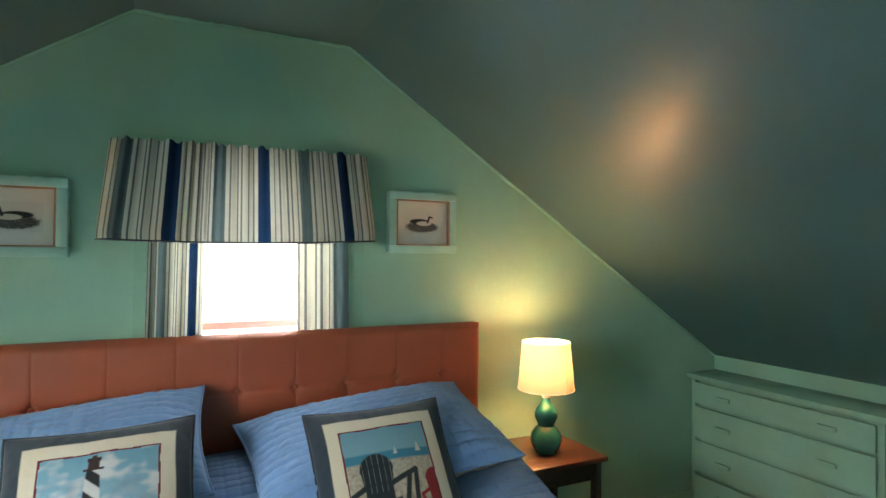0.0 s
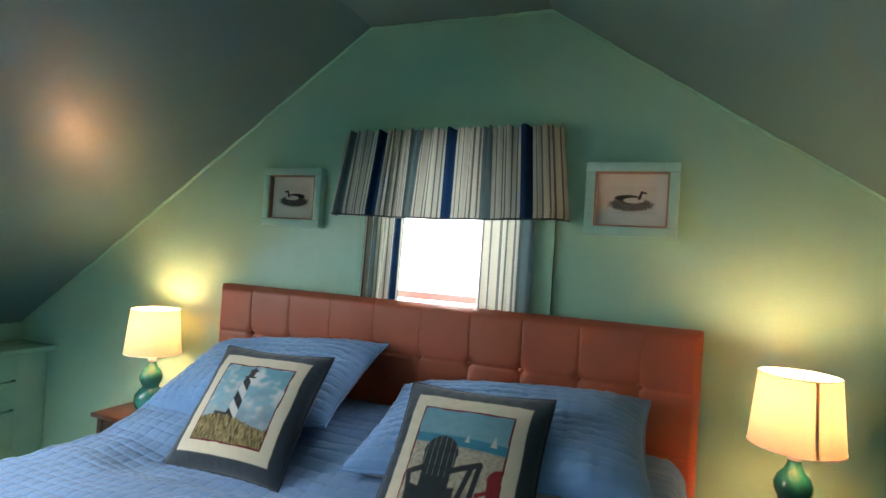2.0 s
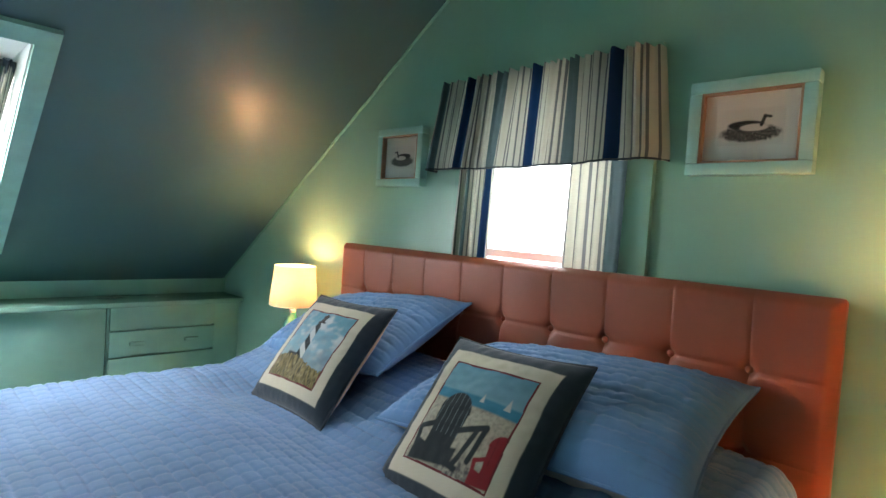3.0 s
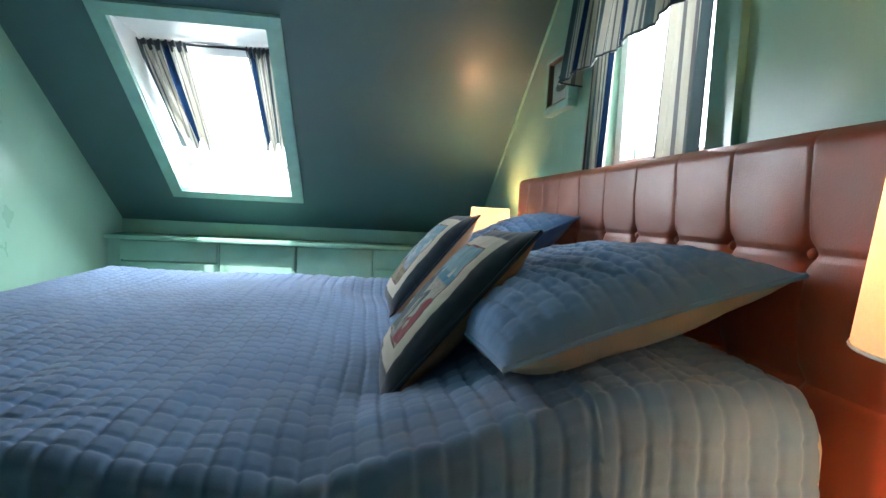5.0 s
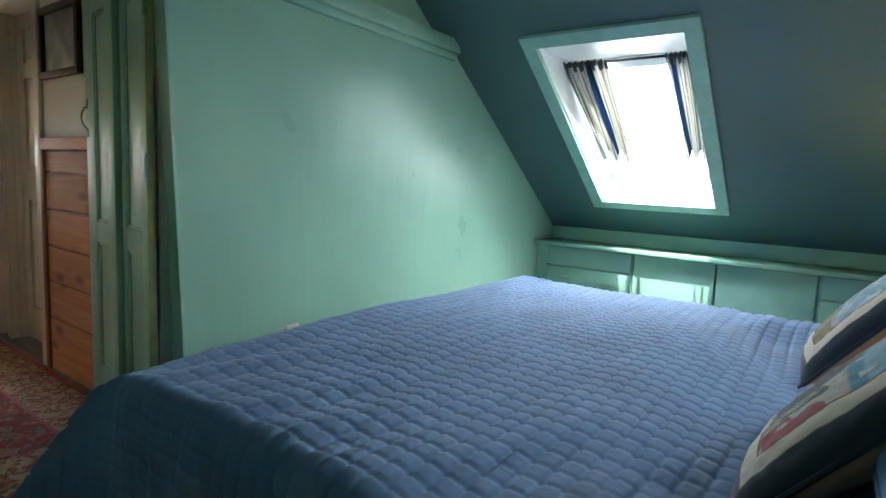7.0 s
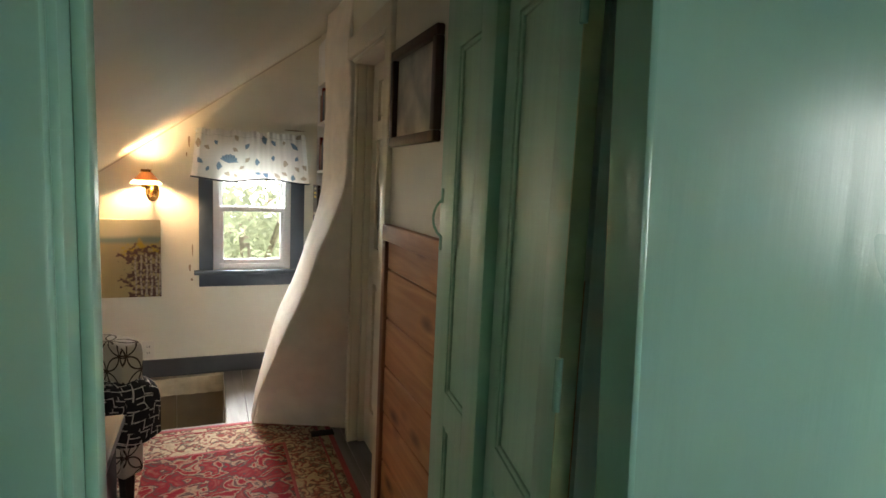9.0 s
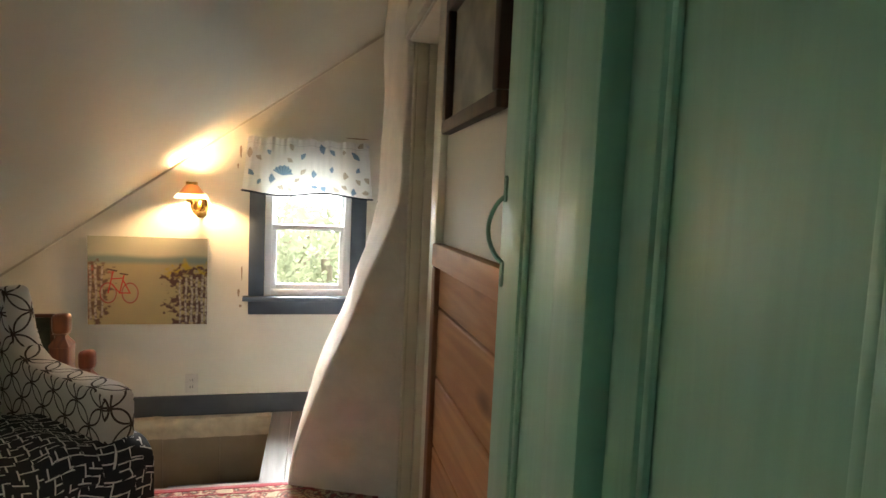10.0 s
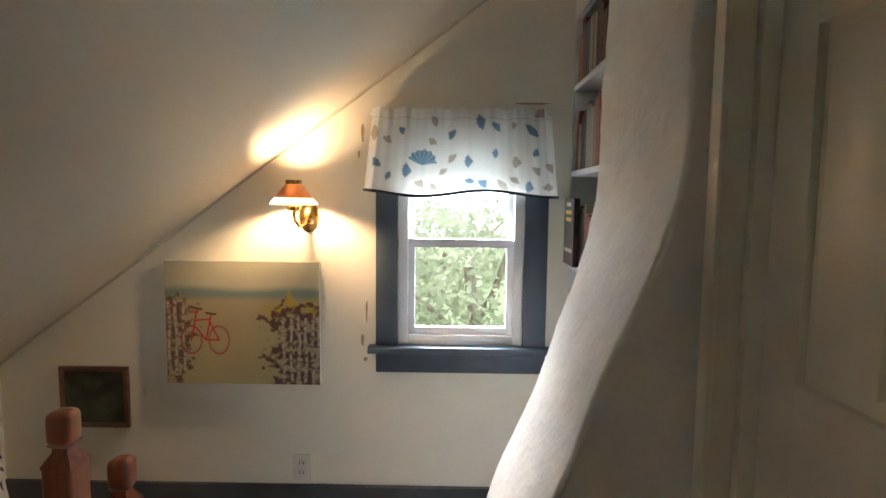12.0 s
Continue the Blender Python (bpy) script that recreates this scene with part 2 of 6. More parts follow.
def frame_glass():
    m, nt, b = nodes_of("picture_glass")
    t, g, mx = nt.nodes.new("ShaderNodeBsdfTransparent"), nt.nodes.new("ShaderNodeBsdfGlossy"), nt.nodes.new("ShaderNodeMixShader")
    g.inputs["Roughness"].default_value = 0.03
    fr = nt.nodes.new("ShaderNodeFresnel")
    fr.inputs[0].default_value = 1.5
    nt.links.new(fr.outputs[0], mx.inputs[0])
    nt.links.new(t.outputs[0], mx.inputs[1])
    nt.links.new(g.outputs[0], mx.inputs[2])
    nt.links.new(mx.outputs[0], nt.nodes["Material Output"].inputs[0])
    return m


GLASS, PICGLASS = glass(), frame_glass()


def lattice_fabric():
    """Ivory upholstery with interlocking dark rings, laid out in the cloth's own u and v."""
    m, nt, b = nodes_of("ring_lattice_upholstery")
    uv = nt.nodes.new("ShaderNodeUVMap")
    total = None
    for ox, oy in ((0, 0), (0.5, 0.5)):
        mp = nt.nodes.new("ShaderNodeMapping")
        mp.inputs["Scale"].default_value = (7.0, 7.0, 1)
        mp.inputs["Location"].default_value = (ox, oy, 0)
        fr, sb, ln = nt.nodes.new("ShaderNodeVectorMath"), nt.nodes.new("ShaderNodeVectorMath"), nt.nodes.new("ShaderNodeVectorMath")
        fr.operation, sb.operation, ln.operation = "FRACTION", "SUBTRACT", "LENGTH"
        sb.inputs[1].default_value = (0.5, 0.5, 0)
        nt.links.new(uv.outputs[0], mp.inputs[0])
        nt.links.new(mp.outputs[0], fr.inputs[0])
        nt.links.new(fr.outputs[0], sb.inputs[0])
        nt.links.new(sb.outputs[0], ln.inputs[0])
        c = nt.nodes.new("ShaderNodeMath")
        c.operation = "COMPARE"
        c.inputs[1].default_value, c.inputs[2].default_value = 0.478, 0.023
        nt.links.new(ln.outputs["Value"], c.inputs[0])
        if total is None:
            total = c.outputs[0]
        else:
            mxm = nt.nodes.new("ShaderNodeMath")
            mxm.operation = "MAXIMUM"
            nt.links.new(total, mxm.inputs[0])
            nt.links.new(c.outputs[0], mxm.inputs[1])
            total = mxm.outputs[0]
    r = ramp(nt, [(0.0, (0.52, 0.49, 0.44)), (1.0, (0.045, 0.028, 0.02))])
    nt.links.new(total, r.inputs[0])
    nt.links.new(r.outputs[0], b.inputs["Base Color"])
    b.inputs["Roughness"].default_value = 0.85
    n, bp = nt.nodes.new("ShaderNodeTexNoise"), nt.nodes.new("ShaderNodeBump")
    n.inputs["Scale"].default_value = 500
    bp.inputs["Strength"].default_value, bp.inputs["Distance"].default_value = 0.3, 0.001
    nt.links.new(n.outputs[0], bp.inputs["Height"])
    nt.links.new(bp.outputs[0], b.inputs["Normal"])
    return m


def woven_throw():
    """Black throw with broken white basket-weave bars."""
    m, nt, b = nodes_of("black_white_throw")
    uv = nt.nodes.new("ShaderNodeUVMap")
    outs = []
    for turn in (0, 90):
        mp, br = nt.nodes.new("ShaderNodeMapping"), nt.nodes.new("ShaderNodeTexBrick")
        mp.inputs["Rotation"].default_value = (0, 0, radians(turn + 12))
        br.inputs["Scale"].default_value = 15.5
        br.inputs["Mortar Size"].default_value = 0.035
        br.inputs["Brick Width"].default_value, br.inputs["Row Height"].default_value = 0.9, 0.62
        br.inputs["Color1"].default_value = br.inputs["Color2"].default_value = (0, 0, 0, 1)
        br.inputs["Mortar"].default_value = (1, 1, 1, 1)
        nt.links.new(uv.outputs[0], mp.inputs[0])
        nt.links.new(mp.outputs[0], br.inputs[0])
        outs.append(br.outputs[0])
    n = nt.nodes.new("ShaderNodeTexChecker")
    n.inputs["Scale"].default_value = 27
    nt.links.new(uv.outputs[0], n.inputs[0])
    mx = nt.nodes.new("ShaderNodeMix")
    mx.data_type = "RGBA"
    nt.links.new(n.outputs[1], mx.inputs[0])
    nt.links.new(outs[0], mx.inputs[6])
    nt.links.new(outs[1], mx.inputs[7])
    r = ramp(nt, [(0.0, (0.012, 0.012, 0.014)), (1.0, (0.62, 0.60, 0.56))])
    nt.links.new(mx.outputs[2], r.inputs[0])
    nt.links.new(r.outputs[0], b.inputs["Base Color"])
    b.inputs["Roughness"].default_value = 0.9
    return m


def rug_pile(name, ground, figure, accent, scale):
    """Oriental rug pile: curling figures over a ground colour."""
    m, nt, b = nodes_of(name)
    tc = nt.nodes.new("ShaderNodeTexCoord")
    v, n = nt.nodes.new("ShaderNodeTexVoronoi"), nt.nodes.new("ShaderNodeTexNoise")
    v.feature = "SMOOTH_F1"
    v.inputs["Scale"].default_value = scale
    n.inputs["Scale"].default_value, n.inputs["Detail"].default_value, n.inputs["Distortion"].default_value = scale * 0.9, 4, 1.1
    nt.links.new(tc.outputs["Object"], v.inputs["Vector"])
    nt.links.new(tc.outputs["Object"], n.inputs["Vector"])
    r1 = ramp(nt, [(0.0, figure), (0.42, ground), (0.50, accent), (0.54, figure), (0.62, ground)])
    nt.links.new(n.outputs[0], r1.inputs[0])
    r2 = ramp(nt, [(0.0, (1, 1, 1)), (0.14, (0, 0, 0))], True)
    nt.links.new(v.outputs["Distance"], r2.inputs[0])
    mx = nt.nodes.new("ShaderNodeMix")
    mx.data_type = "RGBA"
    nt.links.new(r2.outputs[0], mx.inputs[0])
    nt.links.new(r1.outputs[0], mx.inputs[6])
    mx.inputs[7].default_value = (*accent, 1)
    nt.links.new(mx.outputs[2], b.inputs["Base Color"])
    b.inputs["Specular IOR Level"].default_value = 0.05
    b.inputs["Roughness"].default_value = 0.95
    f, bp = nt.nodes.new("ShaderNodeTexNoise"), nt.nodes.new("ShaderNodeBump")
    f.inputs["Scale"].default_value = 350
    bp.inputs["Strength"].default_value, bp.inputs["Distance"].default_value = 0.6, 0.003
    nt.links.new(f.outputs[0], bp.inputs["Height"])
    nt.links.new(bp.outputs[0], b.inputs["Normal"])
    return m


LATTICE, THROW = lattice_fabric(), woven_throw()
RUGRED = rug_pile("red_rug_field", (0.17, 0.014, 0.022), (0.25, 0.18, 0.13), (0.07, 0.05, 0.05), 14)
RUGCREAM = rug_pile("cream_rug_border", (0.36, 0.30, 0.215), (0.085, 0.068, 0.06), (0.20, 0.06, 0.055), 19)
RUGEDGE = cloth("red_rug_edge", (0.22, 0.018, 0.028), var=0.2)
SHELLCLOTH = translucent("shell_print_cotton", (1, 1, 1), 0.45, inked)
BOOKS = [cloth("book_cloth", c) for c in ((0.03, 0.02, 0.02), (0.12, 0.05, 0.03), (0.25, 0.18, 0.11), (0.05, 0.08, 0.13), (0.28, 0.05, 0.04), (0.38, 0.34, 0.27))]
PAPER = mat("book_paper", (0.55, 0.50, 0.40), 0.9)
YELLOWINK = mat("yellow_print", (0.6, 0.42, 0.06), 0.6)

# ---- building helpers ----


def link_mesh(name, bm, materials):
    me = bpy.data.meshes.new(name)
    bm.normal_update()
    bm.to_mesh(me)
    bm.free()
    for m in materials if isinstance(materials, (list, tuple)) else [materials]:
        me.materials.append(m)
    return new(name, me)


def smooth(ob, angle=40):
    me = ob.data
    me.polygons.foreach_set("use_smooth", [True] * len(me.polygons))
    me.set_sharp_from_angle(angle=radians(angle))
    return ob


def part(name, bm, material, parent, label="", soft=True):
    ob = link_mesh(name, bm, material)
    ob.parent = parent
    if label:
        ob["label"] = label
    return smooth(ob) if soft else ob


def thing(name, label, category, group="", m=None, kind=""):
    ob = new(name)
    ob.empty_display_size = 0.05
    if m is not None:
        ob.matrix_basis = m
    return tagged(ob, label, category, group, kind)


def struct(name, bm, material, label="", soft=False):
    ob = link_mesh(name, bm, material)
    if soft:
        smooth(ob)
    return tagged(ob, label, name.split("_")[0], "", "structure")


def bm_join(*bms):
    out = bmesh.new()
    for b in bms:
        me = bpy.data.meshes.new("tmp")
        b.to_mesh(me)
        b.free()
        out.from_mesh(me)
        bpy.data.meshes.remove(me)
    return out


def box(x0, x1, y0, y1, z0, z1, bevel=0.0, seg=2):
    bm = bmesh.new()
    bmesh.ops.create_cube(bm, size=1)
    bmesh.ops.transform(bm, matrix=Matrix.Translation(((x0 + x1) / 2, (y0 + y1) / 2, (z0 + z1) / 2)) @ Matrix.Diagonal((abs(x1 - x0), abs(y1 - y0), abs(z1 - z0), 1)), verts=bm.verts)
    if bevel:
        bmesh.ops.bevel(bm, geom=bm.edges[:], offset=bevel, segments=seg, affect="EDGES", profile=0.5)
    return bm


def moved(bm, m):
    bmesh.ops.transform(bm, matrix=m, verts=bm.verts)
    return bm


def prism(pts, axis, a, b):
    """A solid from a flat outline pushed along one axis from a to b. The outline's two coordinates are the other axes in order."""
    def put(p, q):
        return {0: (q, p[0], p[1]), 1: (p[0], q, p[1]), 2: (p[0], p[1], q)}[axis]
    bm = bmesh.new()
    lo, hi = [bm.verts.new(put(p, a)) for p in pts], [bm.verts.new(put(p, b)) for p in pts]
    bm.faces.new(lo)
    bm.faces.new(hi[::-1])
    for i in range(len(pts)):
        j = (i + 1) % len(pts)
        bm.faces.new((lo[j], lo[i], hi[i], hi[j]))
    bmesh.ops.recalc_face_normals(bm, faces=bm.faces)
    return bm


def lathe(profile, n=28, cap=True):
    """A turned shape from (radius, height) pairs."""
    bm = bmesh.new()
    rings = [[bm.verts.new((r * math.cos(2 * math.pi * k / n), r * math.sin(2 * math.pi * k / n), z)) for k in range(n)] for r, z in profile]
    for a, b in zip(rings, rings[1:]):
        for k in range(n):
            bm.faces.new((a[k], a[(k + 1) % n], b[(k + 1) % n], b[k]))
    if cap:
        bm.faces.new(rings[0][::-1])
        bm.faces.new(rings[-1])
    return bm


def tube(points, r, n=8):
    """A round bar along a line of points."""
    bm, rings = bmesh.new(), []
    pts = [Vector(p) for p in points]
    for i, p in enumerate(pts):
        d = (pts[min(i + 1, len(pts) - 1)] - pts[max(i - 1, 0)]).normalized()
        u = d.orthogonal().normalized() if i == 0 else (u - d * u.dot(d)).normalized()
        v = d.cross(u)
        rings.append([bm.verts.new(p + r * (u * math.cos(2 * math.pi * k / n) + v * math.sin(2 * math.pi * k / n))) for k in range(n)])
    for a, b in zip(rings, rings[1:]):
        for k in range(n):
            bm.faces.new((a[k], a[(k + 1) % n], b[(k + 1) % n], b[k]))
    bm.faces.new(rings[0][::-1])
    bm.faces.new(rings[-1])
    return bm


def sheet(nu, nv, place, paint=None, uv=None):
    """A grid of (nu + 1) x (nv + 1) points at place(u, v), u and v from 0 to 1; paint(u, v) gives a face's material slot."""
    bm = bmesh.new()
    vs = [[bm.verts.new(place(i / nu, j / nv)) for i in range(nu + 1)] for j in range(nv + 1)]
    lay = bm.loops.layers.uv.new("UVMap")
    for j in range(nv):
        for i in range(nu):
            f = bm.faces.new((vs[j][i], vs[j][i + 1], vs[j + 1][i + 1], vs[j + 1][i]))
            if paint:
                f.material_index = paint((i + 0.5) / nu, (j + 0.5) / nv)
            if uv:
                for l, (a, b) in zip(f.loops, ((i, j), (i + 1, j), (i + 1, j + 1), (i, j + 1))):
                    l[lay].uv = uv(a / nu, b / nv)
    return bm


def inked_sheet(nu, nv, place, ink):
    """A grid like sheet()'s whose points carry the colour ink(u, v)."""
    vs = [place(i / nu, j / nv) for j in range(nv + 1) for i in range(nu + 1)]
    w = nu + 1
    me = bpy.data.meshes.new("inked")
    me.from_pydata(vs, [], [(j * w + i, j * w + i + 1, (j + 1) * w + i + 1, (j + 1) * w + i) for j in range(nv) for i in range(nu)])
    layer = me.color_attributes.new("ink", "FLOAT_COLOR", "POINT")
    layer.data.foreach_set("color", [c for j in range(nv + 1) for i in range(nu + 1) for c in (*ink(i / nu, j / nv), 1.0)])
    return me


def inked_part(name, me, material, parent, label=""):
    me.materials.append(material)
    me.polygons.foreach_set("use_smooth", [True] * len(me.polygons))
    ob = new(name, me)
    ob.parent = parent
    if label:
        ob["label"] = label
    return ob


def blend(a, b, k):
    k = max(0.0, min(1.0, k))
    return tuple(x + (y - x) * k for x, y in zip(a, b))


def soft(d, w):
    """1 inside an outline and 0 outside, with a soft edge w wide."""
    return max(0.0, min(1.0, 0.5 - d / w))


def bar(x, z, ax, az, bx, bz):
    """Distance from a point to a line from a to b."""
    t = max(0, min(1, ((x - ax) * (bx - ax) + (z - az) * (bz - az)) / ((bx - ax) ** 2 + (bz - az) ** 2)))
    return math.hypot(x - ax - t * (bx - ax), z - az - t * (bz - az))


def fuzz(x, z, f, seed=0.0):
    return noise.noise((x * f, z * f, seed)) + 0.5 * noise.noise((x * f * 2.3, z * f * 2.3, seed + 5))


def box_uv(bm):
    lay = bm.loops.layers.uv.verify()
    bm.normal_update()
    for f in bm.faces:
        n = [abs(c) for c in f.normal]
        k = n.index(max(n))
        for l in f.loops:
            c = l.vert.co
            l[lay].uv = ((c.y, c.z), (c.x, c.z), (c.x, c.y))[k]
    return bm


def columns(xs, low, high, y0, y1, holes=()):
    """A wall as upright columns between the given x, from low(x) up to high(x), with (x0, x1, z0, z1) openings left out."""
    out = []
    for a, b in zip(xs, xs[1:]):
        spans = [(lambda x: low(x), lambda x: high(x))]
        for hx0, hx1, hz0, hz1 in holes:
            if a >= hx0 - 1e-6 and b <= hx1 + 1e-6:
                spans = [(lambda x: low(x), lambda x, z=hz0: z), (lambda x, z=hz1: z, lambda x: high(x))]
        for lo, hi in spans:
            if hi(a) - lo(a) > 1e-4 or hi(b) - lo(b) > 1e-4:
                out.append(prism([(a, lo(a)), (b, lo(b)), (b, hi(b)), (a, hi(a))], 1, y0, y1))
    return bm_join(*out)

# ---- the rooms ----
FW, FT = -2.572, 0.12          # the partition at the bed's foot, and its thickness
FAR = -6.12                   # the landing's window wall
ROOF = [(-2.563, 0.796), (-0.36, 2.33), (0.434, 2.33), (2.69, 0.865)]
D = Vector((-0.8207, 0, -0.5715))
N = Vector((-0.5715, 0, 0.8207))


def roof(x):
    for (a, za), (b, zb) in zip(ROOF, ROOF[1:]):
        if x <= b + 1e-6:
            return za + (x - a) / (b - a) * (zb - za)
    return ROOF[-1][1]


def landing_roof(x):
    return 0.62 + (2.68 - x) * 0.737


def on_slope(u, y, n):
    p = Vector((-0.36, y, 2.33)) + D * u + N * n
    return (p.x, y, p.z)


def zero(x):
    return 0.0


struct("floor", box(-2.7, 2.9, -2.71, 0.2, -0.12, 0.0), GREYFLOOR, "grey painted wooden bedroom floor")
struct("wall_north", columns([-2.563, -0.36, -0.25, 0.40, 0.434, 2.69], zero, roof, 0.0, 0.16, [(-0.25, 0.40, 0.92, 1.78)]), GREEN, "seafoam green gable wall behind the bed")
struct("wall_west", box(-2.70, -2.563, FW - 0.12, 0.16, 0, 0.80), GREEN, "low green knee wall behind the built-in drawers")
struct("wall_east", box(2.69, 2.82, FW - 0.12, 0.16, 0, 0.87), GREEN, "low green knee wall under the eaves")
struct("wall_south", bm_join(columns([-2.563, -1.09, -0.36, 0.434], zero, lambda x: min(roof(x), 1.86), FW - FT, FW), prism([(0.434, 0), (0.452, 0), (0.536, 1.86), (0.434, 1.86)], 1, FW - 0.066, FW), box(0.434, 0.455, FW - FT, FW - 0.066, 0, 1.86),
                            columns([1.121, 2.69], zero, lambda x: min(roof(x), 1.86), FW - FT, FW)), GREEN, "glossy seafoam green partition at the foot of the bed")
struct("wall_south_upper", columns([-1.06, -0.36, 0.434, 1.16], lambda x: 1.86, roof, FW - FT, FW - 0.05), GREEN, "green wall above the ledge")


def slope_slab(u0, u1, y0, y1):
    a, b, c, d = on_slope(u0, 0, 0), on_slope(u1, 0, 0), on_slope(u1, 0, 0.1), on_slope(u0, 0, 0.1)
    return prism([(p[0], p[2]) for p in (a, b, c, d)], 1, y0, y1)


SU0, SU1, SY0, SY1 = 0.92, 2.272, -2.065, -1.355
struct("ceiling_west_slope", bm_join(slope_slab(0, 2.684, -2.71, SY0), slope_slab(0, 2.684, SY1, 0.16), slope_slab(0, SU0, SY0, SY1), slope_slab(SU1, 2.684, SY0, SY1)), SLOPE, "sloping attic ceiling in shade-darkened green with a skylight opening")
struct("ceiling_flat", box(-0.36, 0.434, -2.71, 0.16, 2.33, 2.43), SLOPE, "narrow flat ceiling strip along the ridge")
struct("ceiling_east_slope", prism([(0.434, 2.33), (2.69, 0.865), (2.77, 0.96), (0.48, 2.45)], 1, -2.71, 0.16), SLOPE, "sloping attic ceiling in shade-darkened green")

# uneven caulk bead where the gable wall meets the slopes
def bead(a, b, y):
    a, b = Vector(a), Vector(b)
    rnd = random.Random(5)
    pts = []
    for k in range(41):
        p = a.lerp(b, k / 40)
        pts.append((p.x + rnd.uniform(-.0025, .0025), y, p.z - 0.004 + rnd.uniform(-.003, .003)))
    return tube(pts, 0.0075, 6)


for k, (p, q) in enumerate(zip(ROOF, ROOF[1:])):
    struct("trim_caulk", bead((p[0], 0, p[1]), (q[0], 0, q[1]), -0.003), GREENTRIM, "uneven painted caulk line along the ceiling edge", True)

# skylight: a shaft through the slope with a level top, square cheeks and a pane
shaft = thing("window_skylight", "white-lined skylight shaft with a mint trim frame", "skylight", kind="structure")


def shaft_wall(pts, y0, y1):
    return prism([(p[0], p[2]) for p in pts], 1, y0, y1)


GD = 0.235
part("shaft_top", shaft_wall([on_slope(SU0 + 0.004, 0, 0.0), on_slope(SU0 + 0.335, 0, GD), on_slope(SU0 + 0.30, 0, GD + 0.02), on_slope(SU0 - 0.03, 0, 0.02)], SY0 - 0.02, SY1 + 0.02), WHITEWELL, shaft)
part("shaft_sill", shaft_wall([on_slope(SU1 - 0.005, 0, 0.0), on_slope(SU1 - 0.005, 0, GD), on_slope(SU1 + 0.02, 0, GD), on_slope(SU1 + 0.02, 0, 0)], SY0 - 0.02, SY1 + 0.02), WHITEWELL, shaft)
for y0, y1 in ((SY0 - 0.02, SY0 + 0.005), (SY1 - 0.005, SY1 + 0.02)):
    part("shaft_cheek", shaft_wall([on_slope(SU0, 0, 0), on_slope(SU1, 0, 0), on_slope(SU1, 0, GD), on_slope(SU0 + 0.335, 0, GD)], y0, y1), WHITEWELL, shaft)


def slope_box(u0, u1, y0, y1, n0, n1):
    return prism([(p[0], p[2]) for p in (on_slope(u0, 0, n0), on_slope(u1, 0, n0), on_slope(u1, 0, n1), on_slope(u0, 0, n1))], 1, y0, y1)


TW = 0.072
for name, u0, u1, y0, y1 in (("trim_head", SU0 - TW, SU0, SY0 - TW, SY1 + TW), ("trim_sill", SU1, SU1 + TW, SY0 - TW, SY1 + TW),
                             ("trim_jamb", SU0, SU1, SY0 - TW, SY0), ("trim_jamb", SU0, SU1, SY1, SY1 + TW)):
    part(name, slope_box(u0, u1, y0, y1, -0.022, 0.0), MINT, shaft)
for u0, u1, y0, y1 in ((SU0 + 0.335, SU0 + 0.385, SY0, SY1), (SU1 - 0.05, SU1, SY0, SY1), (SU0 + 0.385, SU1 - 0.05, SY0, SY0 + 0.05), (SU0 + 0.385, SU1 - 0.05, SY1 - 0.05, SY1)):
    part("sash", slope_box(u0, u1, y0, y1, GD - 0.03, GD + 0.02), VINYL, shaft)
pane = part("pane", slope_box(SU0 + 0.385, SU1 - 0.05, SY0 + 0.05, SY1 - 0.05, GD - 0.006, GD), GLASS, shaft)
pane.visible_shadow = False
rod = thing("curtain_rod", "thin dark curtain rod across the skylight", "curtain rod")
part("bar", tube([on_slope(1.21, SY0 + 0.002, 0.165), on_slope(1.21, SY1 - 0.002, 0.165)], 0.007), BLACKLEG, rod)


def slope_curtain(y0, y1, sway, ustart):
    """Gathered cloth that hangs off the rod and narrows towards its lower end."""
    def place(u, v):
        s = 1.215 + v * (0.72 + 0.05 * math.sin(u * 17))
        w = 1.0 - 0.25 * v
        y = (y0 + y1) / 2 + sway * v ** 1.4 + (u - 0.5) * (y1 - y0) * w
        n = 0.150 + 0.020 * math.sin(u * 31 + 1.2 * math.sin(v * 4)) * (0.4 + 0.6 * v) - 0.05 * v
        return on_slope(s, y, n)
    return sheet(72, 36, place, uv=lambda u, v: (ustart + u * 0.30, v))


def slope_header(y0, y1):
    return sheet(60, 6, lambda u, v: on_slope(1.185 + v * 0.065, y0 + (y1 - y0) * u, 0.148 + 0.010 * math.sin(u * 44) + 0.012 * (v - 0.5) ** 2))


for y0, y1, sway, us in ((SY0 + 0.0, SY0 + 0.25, 0.03, 0.16), (SY1 - 0.16, SY1 - 0.005, 0.0, 0.27)):
    c = thing("skylight_curtain", "navy and cream striped curtain gathered beside the skylight", "curtain", "skylight curtains")
    part("cloth", slope_curtain(y0, y1, sway, us), HEAVYSTRIPE, c)
    part("header", slope_header(y0, y1), CHARCOAL, c, "dark gathered rod pocket")

